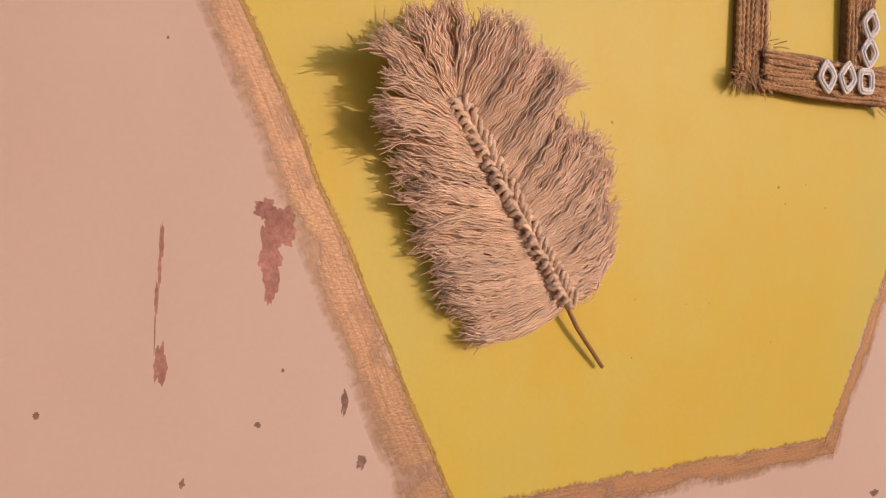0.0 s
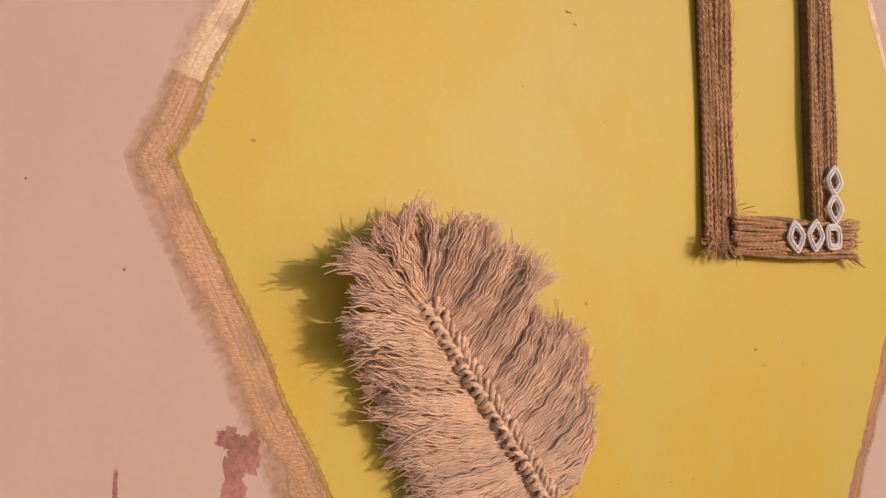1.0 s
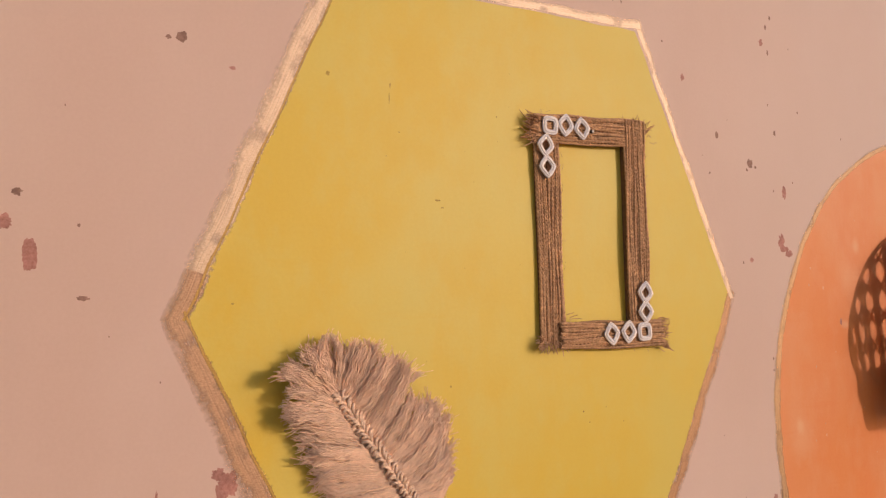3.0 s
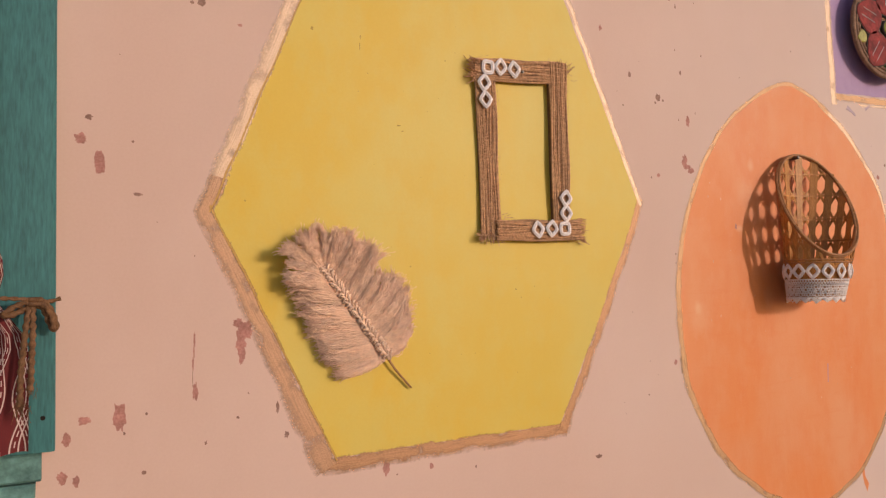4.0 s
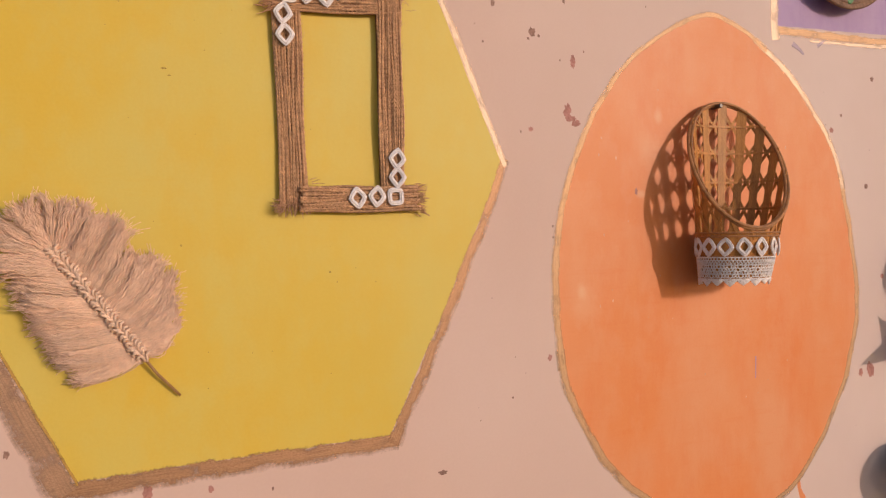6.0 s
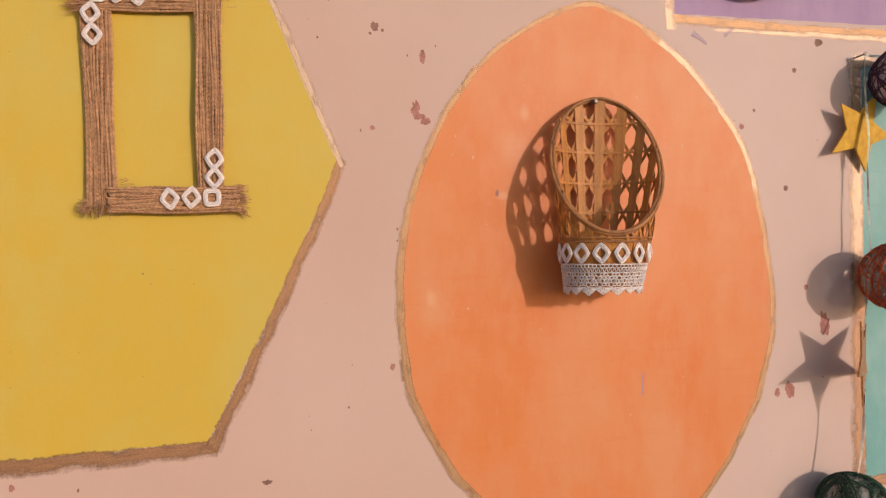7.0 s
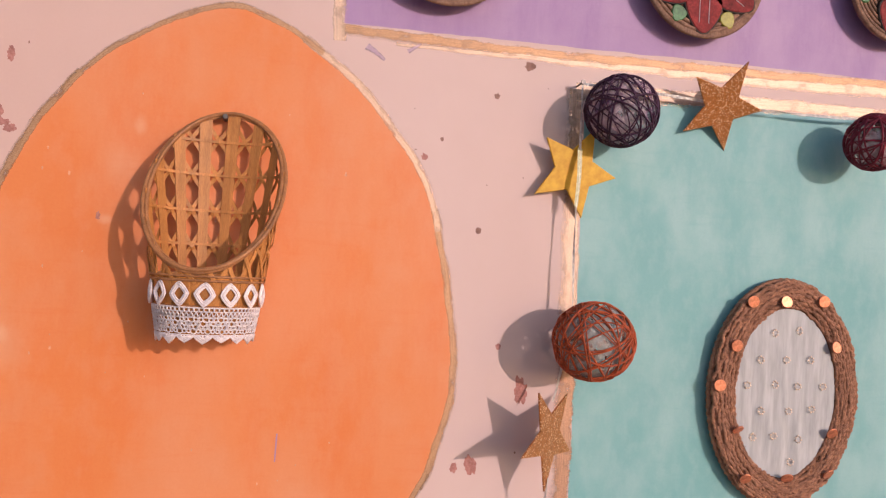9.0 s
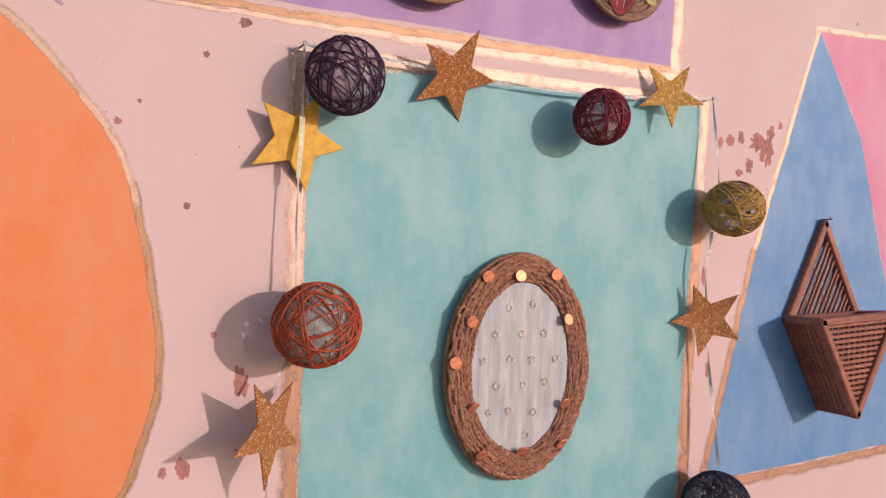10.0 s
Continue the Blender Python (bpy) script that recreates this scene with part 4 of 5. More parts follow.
part("stick", Geo().tube([(-0.012, -0.0125, 0.016), (0.012, -0.0085, -0.0185), (0.038, -0.0055, -0.0475)], [0.0017, 0.0017, 0.0015], 9), STICK, leaf, "thin bamboo stick", smooth=True)

# ---- jute frame ----
frame_thing = thing("jute_frame", (0.64, 0, 1.72), "rectangular jute-cord frame with frayed corners and white thread lozenges", "frame")
rng = random.Random(21)


def bar(a, b, width, y, n_cords):
    """A flat bundle of twisted cords from a to b on a strip of card."""
    a, b = Vector((a[0] - 0.64, a[1] - 1.72)), Vector((b[0] - 0.64, b[1] - 1.72))
    d = (b - a).normalized()
    s = Vector((-d.y, d.x))
    h = width / 2 - 0.001
    part("backing", Geo().slab([tuple(a - s * h), tuple(b - s * h), tuple(b + s * h), tuple(a + s * h)] if d.x > 0.5 else [tuple(a + s * h), tuple(a - s * h), tuple(b - s * h), tuple(b + s * h)], y + 0.001, -0.0005), CARD, frame_thing)
    for i in range(n_cords):
        off = (i + 0.5) / n_cords - 0.5
        f, ph = rng.uniform(0.8, 2.0), rng.uniform(0, 6)
        sunk = rng.choice((-0.0006, 0.0, 0.0, 0.0, 0.0012))
        l0, l1 = rng.uniform(-0.003, 0.002), rng.uniform(-0.002, 0.003)
        m = int((b - a).length / 0.0011)
        pts = []
        for k in range(m + 1):
            t = k / m
            q = lerp(a + d * l0, b + d * l1, t) + s * (off * width + 0.0011 * math.sin(ph + f * 6.28 * t))
            pts.append((q.x, y + sunk - 0.0009 * math.sin(ph * 2 + f * 5 * t), q.y))
        part("jute_strand", twisted(Geo(), pts, width / n_cords * rng.uniform(0.98, 1.22), rng.uniform(0.0050, 0.0064) * (1 if i % 2 else -1), 10, depth=0.50), JUTE, frame_thing, smooth=True)


bar((0.5735, 1.855), (0.5800, 1.588), 0.034, -0.0062, 18)
bar((0.7060, 1.869), (0.7090, 1.588), 0.033, -0.0100, 18)
bar((0.556, 1.846), (0.722, 1.855), 0.035, -0.0090, 18)
bar((0.588, 1.596), (0.742, 1.598), 0.032, -0.0118, 18)


def frays(x, z, way, count, length):
    g = Geo()
    tuft(g, (x - 0.64, -0.0085, z - 1.72), way, count, length * 0.85, 0.22, 0.00058, rng, 0.15)
    part("fray", g, JUTE, frame_thing, "frayed jute fibres")


for dz in (-0.012, -0.004, 0.004, 0.012):
    frays(0.556, 1.846 + dz, (-1, -0.1, dz * 25), 26, 0.014)
    frays(0.741, 1.598 + dz, (1, -0.1, dz * 30), 26, 0.014)
for dx in (-0.012, 0.0, 0.012):
    frays(0.580 + dx, 1.589, (dx * 30, -0.2, -0.8), 22, 0.014)
    frays(0.709 + dx, 1.864, (0.3 + dx * 20, -0.1, 1), 16, 0.010)
frays(0.566, 1.587, (-1, -0.2, -0.1), 30, 0.014)
frays(0.724, 1.858, (0.8, -0.1, 0.9), 8, 0.02)
frays(0.600, 1.618, (0.9, -0.2, 0.35), 3, 0.018)
fz = Geo()
for k in range(700):
    horizontal = rng.random() < 0.5
    if horizontal:
        x, z = rng.uniform(0.56, 0.74), rng.choice((1.851, 1.597)) + rng.uniform(-0.017, 0.017)
        w = Vector((1, 0, 0))
    else:
        x, z = rng.choice((0.577, 0.707)) + rng.uniform(-0.018, 0.018), rng.uniform(1.60, 1.85)
        w = Vector((0, 0, 1))
    o = Vector((x - 0.64, -0.0098 - 0.002 * horizontal, z - 1.72))
    w = (w + Vector((rng.gauss(0, 0.5), -abs(rng.gauss(0.15, 0.2)), rng.gauss(0, 0.5)))).normalized() * rng.uniform(0.003, 0.008)
    fz.tube([o, o + w * 0.6 + Vector((0, -0.0006, 0)), o + w], 0.00022, 3)
part("fibre_fuzz", fz, JUTE, frame_thing, "stray jute fibres", kind="stuff")
part("nail", Geo().disc((0.639 - 0.64, 1.849 - 1.72), 0.0022, -0.0140, -0.006, 10, 0.0005), IRON, frame_thing, "small iron nail head")


def lozenge(w, h, square=False):
    """A small thread-wound lozenge: three rounds of white cord with an open middle."""
    g = Geo()
    for k, y in ((1.0, 0.0), (0.81, -0.0009), (0.63, 0.0)):
        pts = []
        for i in range(24):
            t = 2 * math.pi * i / 24 + (math.pi / 4 if square else 0)
            p = 4.0
            c, s = math.cos(t - (math.pi / 4 if square else 0)), math.sin(t - (math.pi / 4 if square else 0))
            if square:
                q = (abs(c) ** p + abs(s) ** p) ** (-1 / p)
            else:
                q = (abs(c) ** 1.22 + abs(s) ** 1.22) ** (-1 / 1.22)
            pts.append((c * q * w * k, y, s * q * h * k))
        g.tube(pts, 0.00125, 6, closed=True)
    return g


LOZ = mesh_of("lozenge", lozenge(0.0112, 0.0136), WHITE, True)
LOZ_SQ = mesh_of("lozenge_square", lozenge(0.0100, 0.0105, True), WHITE, True)
for x, z, me, turn in ((0.576, 1.850, LOZ_SQ, 3), (0.5985, 1.8525, LOZ, 4), (0.623, 1.851, LOZ, -8), (0.569, 1.825, LOZ, 6), (0.571, 1.799, LOZ, -4),
                       (0.659, 1.598, LOZ, -8), (0.685, 1.600, LOZ, 5), (0.710, 1.600, LOZ_SQ, -3), (0.713, 1.625, LOZ, 0), (0.713, 1.649, LOZ, 6)):
    ob = part("lozenge", me, WHITE, frame_thing, "white thread lozenge")
    ob.matrix_basis = pose(x - 0.64, -0.0130 if z > 1.7 else -0.0158, z - 1.72, 0, turn, 0)

# ---- bamboo basket on the orange shape ----
BX, BACK, FLAT = 1.2355, -0.012, 0.77
basket = thing("bamboo_basket", (BX, 0, 1.47), "open-weave bamboo basket with slanting rim and white lace foot", "basket")


def radius_at(z):
    return lerp(0.0530, 0.0905, (z - 1.468) / (1.725 - 1.468))


def on_basket(th, z, out=0.0):
    """th 0 is the back against the wall, growing towards +x."""
    r = radius_at(z)
    rr = r + out
    return Vector((rr * math.sin(th), BACK - FLAT * (r - rr * math.cos(th)), z - 1.47))


def rim_z(th):
    z = 1.65
    for _ in range(30):
        z = 0.5 * z + 0.5 * (1.749 - RIM_SLOPE * radius_at(z) * (1 - math.cos(th - RIM_TURN)))
    return z


RIM_SLOPE, RIM_TURN = 1.50, radians(9)
STAKES = 17
rng = random.Random(31)
for i in range(STAKES):
    th = 2 * math.pi * (i + 0.5) / STAKES
    top = rim_z(th)
    zs = np.linspace(1.472, top, 12)
    part("stake", Geo().strip([on_basket(th, z, -0.0010 + 0.0004 * math.sin(z * 140 + i)) for z in zs], [(math.sin(th), math.cos(th), 0)] * 12, [0.0125 * radius_at(z) / 0.075 for z in zs], 0.0011), BAMBOO, basket)
LEVELS = (1.545, 1.583, 1.625, 1.670, 1.712)
for z in LEVELS:
    run = []
    for k in range(181):
        th = 2 * math.pi * k / 180
        if rim_z(th) > z:
            run.append((th, on_basket(th, z, -0.0024)))
        elif run:
            if len(run) > 3:
                part("weft", Geo().strip([p for _, p in run], [(math.sin(a), math.cos(a), 0) for a, _ in run], 0.0032, 0.0008), BAMBOO, basket)
            run = []
    # the run that ends at the back joins the one that began there
    if len(run) > 3:
        part("weft", Geo().strip([p for _, p in run], [(math.sin(a), math.cos(a), 0) for a, _ in run], 0.0032, 0.0008), BAMBOO, basket)
STEP = 0.0445
for i in range(STAKES):
    for sgn in (1, -1):
        pts, nor = [], []
        for k in range(70):
            z = 1.536 + k * 0.0036
            th = 2 * math.pi * (i + sgn * (z - 1.536) / STEP) / STAKES
            if z > rim_z(th) - 0.001:
                break
            pts.append(on_basket(th, z, 0.0012 + 0.0006 * sgn - 0.003 * max(0.0, math.cos(2 * math.pi * (z - 1.536) / STEP)) ** 6))
            nor.append((math.sin(th), math.cos(th), 0))
        if len(pts) > 3:
            part("diagonal_splint", Geo().strip(pts, nor, 0.0048, 0.0007), BAMBOO, basket)
for out, drop, r in ((0.0022, 0.0, 0.0027), (-0.0022, 0.0, 0.0025), (0.0008, 0.0030, 0.0022)):
    pts = [on_basket(t, rim_z(t) - drop, out) for t in np.linspace(0, 2 * math.pi, 90, endpoint=False)]
    part("rim_hoop", Geo().tube(pts, r, 8, closed=True), RIM, basket, "darker bamboo rim hoop", smooth=True)
# closed foot, lace and lozenges
g = Geo()
ring = [[on_basket(2 * math.pi * k / 48, z, -0.0010) for k in range(48)] for z in (1.474, 1.51, 1.546)]
for r_ in range(2):
    g.add(ring[r_] + ring[r_ + 1], [(k, (k + 1) % 48, 48 + (k + 1) % 48, 48 + k) for k in range(48)])
g.add(ring[0], [tuple(range(48))])
part("foot", g, BAMBOO, basket, smooth=True)
for z in (1.546, 1.541, 1.511):
    part("foot_hoop", Geo().tube([on_basket(t, z, 0.001) for t in np.linspace(0, 2 * math.pi, 60, endpoint=False)], 0.0016, 6, closed=True), RIM, basket, smooth=True)
for i in range(14):
    th = 2 * math.pi * i / 14
    ob = part("lozenge", LOZ, WHITE, basket, "white thread lozenge")
    p = on_basket(th, 1.5255, 0.0030)
    ob.matrix_basis = Matrix.Translation(p) @ Matrix.Rotation(math.pi - th, 4, "Z") @ Matrix.Rotation(radians(rng.uniform(-6, 6)), 4, "Y")
lace = Geo()
UN = 34


def lace_line(pts, r=0.0010):
    lace.tube([on_basket(t, 1.469 + (z - 1.473) * 1.33, 0.0022) for t, z in pts], r * 1.25, 4)


for z, r in ((1.504, 0.0012), (1.5005, 0.0008), (1.4955, 0.0008), (1.4800, 0.0008)):
    lace.tube([on_basket(t, 1.469 + (z - 1.473) * 1.33, 0.0022) for t in np.linspace(0, 2 * math.pi, 120, endpoint=False)], r, 4, closed=True)
for i in range(UN * 2):
    a, b2 = 2 * math.pi * i / (UN * 2), 2 * math.pi * (i + 1) / (UN * 2)
    lace_line([(a, 1.4955), ((a + b2) / 2, 1.5005), (b2, 1.4955)])
    lace_line([(a, 1.5005), (a, 1.504)], 0.0009)
for row in range(4):
    for i in range(UN * 2):
        c, zc = 2 * math.pi * (i + 0.5 * (row % 2)) / (UN * 2), 1.4835 + 0.0034 * row
        w = 2 * math.pi / (UN * 2) * rng.uniform(0.42, 0.58)
        big = 1.25 if (i + row) % 3 == 0 else 0.85
        lace_line([(c + w * big * math.cos(t), zc + 0.0019 * big * math.sin(t)) for t in np.linspace(0, 2 * math.pi, 8)], 0.0007)
    for i in range(UN):
        c, zc = 2 * math.pi * (i + 0.5) / UN, 1.4887
        lace_line([(c - 0.05, zc - 0.0035), (c, zc), (c + 0.05, zc + 0.0035)] if row % 2 else [(c - 0.05, zc + 0.0035), (c, zc), (c + 0.05, zc - 0.0035)], 0.0008)
HEM = 17
for i in range(HEM):
    c = 2 * math.pi * (i + 0.5) / HEM
    w = 2 * math.pi / HEM * 0.5
    deep = rng.uniform(0.0050, 0.0078)
    for q in (1.0, 0.72, 0.45):
        lace_line([(c - w * q, 1.4795), (c - w * 0.62 * q, 1.4795 - deep * 0.45 * q), (c, 1.4795 - deep * q), (c + w * 0.62 * q, 1.4795 - deep * 0.45 * q), (c + w * q, 1.4795)], 0.0011)
    for q in (-0.5, 0.0, 0.5):
        lace_line([(c + w * q, 1.4795), (c + w * q * 0.7, 1.4795 - deep * (0.9 - abs(q)))], 0.0009)
part("lace", lace, WHITE, basket, "white cotton lace edging", smooth=True)
part("nail", Geo().disc((0.006, 0.2735), 0.0035, -0.024, -0.004, 10, 0.001), IRON, basket, "iron nail holding the basket")

# ---- coiled plates on the violet panel ----
def plate(x, z, r, turn, red_count, label):
    pl = thing("coiled_plate", (x, 0, z), label, "plate", "plates on the violet panel", (0, turn, 0))
    g = Geo()
    prof = [(0.0, -0.022), (r * 0.55, -0.022), (r * 0.86, -0.026), (r * 0.97, -0.030), (r, -0.027), (r * 0.97, -0.020), (r * 0.7, -0.008), (0.0, -0.006)]
    n = 64
    verts = [(p * math.cos(2 * math.pi * k / n), y, p * math.sin(2 * math.pi * k / n)) for p, y in prof[1:-1] for k in range(n)]
    m = len(prof) - 2
    faces = [(i * n + k, i * n + (k + 1) % n, (i + 1) * n + (k + 1) % n, (i + 1) * n + k) for i in range(m - 1) for k in range(n)]
    faces += [tuple(range(n)), tuple((m - 1) * n + k for k in range(n - 1, -1, -1))]
    g.add(verts, faces)
    part("base", g, COIL, pl, "coiled jute base", smooth=True)
    for k in range(9):
        rr = r * (0.22 + 0.083 * k)
        y = -0.0222 if rr < r * 0.55 else lerp(-0.0222, -0.0275, (rr / r - 0.55) / 0.40)
        part("coil", Geo().tube([(rr * math.cos(t), y, rr * math.sin(t)) for t in np.linspace(0, 2 * math.pi, 56, endpoint=False)], r * 0.032, 6, closed=True), COIL, pl, smooth=True)

    def dome(cx, cz, a, b, rot, y, mat, name, points=1.0, under=None):
        g2 = Geo()
        pts = []
        for k in range(28):
            t = 2 * math.pi * k / 28
            ex, ez = a * math.cos(t), b * math.sin(t) * (1 - 0.35 * points * math.cos(t))
            pts.append((cx + ex * math.cos(rot) - ez * math.sin(rot), cz + ex * math.sin(rot) + ez * math.cos(rot)))
        g2.slab(pts, y, -0.022, 0.0012)
        return part(name, g2, mat, under or pl)

    for k in range(red_count):
        t = 2 * math.pi * (k + 0.5) / red_count
        cx, cz = 0.58 * r * math.cos(t), 0.58 * r * math.sin(t)
        wide = min(1.0, 3.4 / red_count + 0.32)
        dome(cx, cz, r * 0.375, r * 0.345 * wide, t, -0.0296, BLACK_PAINT, "petal_outline")
        petal = dome(cx, cz, r * 0.352, r * 0.322 * wide, t, -0.0306, RED_PAINT, "petal")
        for q in (-0.35, 0.35):
            w = [(cx + (s * 0.2 * math.cos(t) - q * 0.22 * math.sin(t)) * r, -0.0312, cz + (s * 0.2 * math.sin(t) + q * 0.22 * math.cos(t)) * r) for s in np.linspace(-0.8, 1.0, 7)]
            part("brush_line", Geo().tube(w, r * 0.006, 4), WHITE, petal, "thin white brush line")
        t2 = 2 * math.pi * (k + 1.0) / red_count
        dome(0.80 * r * math.cos(t2), 0.80 * r * math.sin(t2), r * 0.125, r * 0.115, t2, -0.0300, GREEN_PAINT if k % 2 else LIME_PAINT, "leaf")
    part("centre", Geo().disc((0, 0), r * 0.17, -0.030, -0.02, 24, 0.002), BLACK_PAINT, pl)
    part("centre", Geo().disc((0, 0), r * 0.145, -0.032, -0.02, 24, 0.002), LIME_PAINT, pl)


plate(1.514, 2.026, 0.108, 18, 5, "round jute plate painted with crimson petals and a lime centre")
plate(1.895, 2.022, 0.100, 0, 6, "round jute plate painted with crimson wedges and yellow leaves")
plate(2.235, 2.046, 0.090, 40, 3, "round jute plate with green and rust painted leaves")

# ---- garland: nails, tinsel, thread balls, stars ----
NAIL = Geo().tube([(0, 0.004, 0), (0, -0.014, 0.001), (0, -0.022, 0.002)], 0.0014, 8)
NAIL.disc((0, 0.002), 0.0032, -0.0235, -0.0215, 10)
NAIL_ME = mesh_of("nail", NAIL, IRON)
for x, z in ((1.717, 1.838), (2.445, 1.859), (2.771, 1.668)):
    nl = tagged(new("wall_nail", NAIL_ME), "thin dull iron nail driven into the wall", "nail", "nails in the wall")
    nl.location = (x, 0, z)

string = thing("tinsel_string", (0, 0, 0), "silver tinsel string looped over two nails down both sides", "string")


def tinsel(points, width, twist, seed, mat=None):
    """A narrow foil ribbon, twisting as it runs."""
    pts = along(points, 0.004)
    nor = [Vector((math.sin(seed + i * twist), -math.cos(seed + i * twist), 0.15)) for i in range(len(pts))]
    part("ribbon", Geo().strip(pts, nor, width, 0.0003), mat or SILVER, string)
    part("thread", Geo().tube([p + Vector((0.0006, 0.0005, 0)) for p in pts], 0.0007, 5), SILVER, string, smooth=True)


tinsel([(1.717, -0.021, 1.838), (1.7165, -0.022, 1.79), (1.716, -0.026, 1.745)], 0.0034, 0.10, 0.25)
# broader length over the star, with its glint painted in
tinsel([(1.716, -0.026, 1.746), (1.714, -0.032, 1.705), (1.712, -0.031, 1.665)], 0.0080, 0.015, 0.25, GLINT_FOIL)
tinsel([(1.712, -0.031, 1.666), (1.711, -0.034, 1.598), (1.712, -0.036, 1.53), (1.704, -0.040, 1.47), (1.692, -0.046, 1.42), (1.684, -0.052, 1.40)], 0.0034, 0.10, 0.8)
tinsel([(1.681, -0.056, 1.30), (1.674, -0.058, 1.22), (1.664, -0.058, 1.165)], 0.0040, 0.08, 1.2)
tinsel([(1.717, -0.020, 1.838), (1.845, -0.020, 1.836), (1.999, -0.018, 1.831), (2.152, -0.020, 1.833), (2.278, -0.018, 1.843), (2.445, -0.021, 1.859)], 0.0045, 0.05, 0.6)
tinsel([(2.445, -0.021, 1.859), (2.450, -0.028, 1.78), (2.448, -0.040, 1.70)], 0.0045, 0.10, 0.9)
tinsel([(2.440, -0.034, 1.63), (2.432, -0.032, 1.55), (2.446, -0.030, 1.42), (2.455, -0.034, 1.34), (2.464, -0.045, 1.23)], 0.0055, 0.10, 2.0)


def thread_ball(x, y, z, r, thread_mat, film_mat, seed, label, squash=1.0, loops=38, bands=0):
    tb = thing("thread_ball", (x, y, z), label, "ornament", "thread balls of the garland")
    rg = random.Random(seed)
    g = Geo()
    g2 = Geo()
    for k in range(loops):
        ax = Vector((rg.gauss(0, 1), rg.gauss(0, 1), rg.gauss(0, 0.7))).normalized()
        base_off = rg.uniform(-0.55, 0.55)
        if bands and k > loops // 3:
            band = random.Random(seed * 100 + k % bands)
            ax = (Vector((band.gauss(0, 0.6), band.gauss(0, 0.6), band.gauss(0, 1.0))).normalized() + Vector((rg.gauss(0, 0.07), rg.gauss(0, 0.07), rg.gauss(0, 0.07)))).normalized()
            base_off = band.uniform(-0.7, 0.7) + rg.gauss(0, 0.05)
        s1 = ax.orthogonal().normalized()
        s2 = ax.cross(s1)
        off = max(-0.85, min(0.85, base_off))
        rr = r * rg.uniform(0.985, 1.02)
        cr = rr * math.sqrt(1 - off * off)
        ph, dr = rg.uniform(0, 6.28), rg.uniform(-0.12, 0.12)
        corners, dent = rg.choice((3, 4, 5)), rg.uniform(0.0, 0.035)
        pts = []
        for t in np.linspace(0, 2 * math.pi, 30, endpoint=False):
            p = (ax * (off + dr * math.sin(t + ph)) * rr + (s1 * math.cos(t) + s2 * math.sin(t)) * cr).normalized() * rr
            p *= 1 - dent * max(0.0, math.sin(corners * t + ph * 3))
            p.z *= squash
            pts.append(p)
        (g if k % 5 else g2).tube(pts, 0.00095 if k % 3 else 0.0015, 5, closed=True)
    part("thread", g, thread_mat, tb, smooth=True)
    part("loose_thread", g2, thread_mat, tb, smooth=True)
    n, m = 24, 14
    verts, faces = [], []
    for j in range(m + 1):
        for i in range(n):
            a, b2 = math.pi * j / m, 2 * math.pi * i / n
            q = Vector((math.sin(a) * math.cos(b2), math.sin(a) * math.sin(b2), math.cos(a) * squash)) * r * (0.945 + 0.05 * noise.noise(Vector((math.sin(a) * math.cos(b2), math.sin(a) * math.sin(b2), math.cos(a))) * 2.5 + Vector((seed, 0, 0))))
            verts.append(q)
    for j in range(m):
        for i in range(n):
            faces.append((j * n + i, j * n + (i + 1) % n, (j + 1) * n + (i + 1) % n, (j + 1) * n + i))
    g3 = Geo()
    g3.add(verts, faces)
    part("glue_film", g3, film_mat, tb, "cloudy dried glue film", smooth=True)


def yarn(name, color):
    return plain(name, color, 0.6, 0, 0.4, 90, 0.4, 900, 0.35)


thread_ball(1.762, -0.054, 1.798, 0.0500, yarn("dark_violet_yarn", (0.045, 0.012, 0.036)), film_of("violet_film", (0.62, 0.47, 0.50), (0.22, 0.09, 0.22)), 1, "dark violet yarn ball with a cloudy glue film on the garland", 0.98, 28)
thread_ball(2.171, -0.060, 1.792, 0.0420, yarn("crimson_yarn", (0.17, 0.010, 0.025)), film_of("crimson_film", (0.56, 0.36, 0.37), (0.28, 0.04, 0.05)), 2, "crimson yarn ball hanging on the garland", 1.0, 42)
thread_ball(2.461, -0.060, 1.670, 0.0500, yarn("olive_yarn", (0.44, 0.255, 0.050)), film_of("olive_film", (0.60, 0.46, 0.42), (0.30, 0.20, 0.08)), 3, "olive-gold yarn ball hanging on the garland", 0.93, 60, 7)
thread_ball(1.730, -0.070, 1.484, 0.0550, yarn("rust_orange_yarn", (0.40, 0.072, 0.020)), film_of("grey_film", (0.46, 0.41, 0.37), (0.34, 0.12, 0.06)), 4, "rust-orange yarn ball with grey film on the garland", 0.95, 36)
thread_ball(1.659, -0.056, 1.128, 0.0540, yarn("bottle_green_yarn", (0.012, 0.045, 0.026)), film_of("green_film", (0.34, 0.33, 0.28), (0.03, 0.07, 0.045)), 6, "bottle-green yarn ball at the foot of the garland", 0.93, 60, 5)
thread_ball(2.437, -0.066, 1.172, 0.0560, yarn("navy_yarn", (0.016, 0.014, 0.032)), film_of("navy_film", (0.20, 0.19, 0.22), (0.03, 0.03, 0.05)), 5, "blackish navy yarn ball at the foot of the garland")


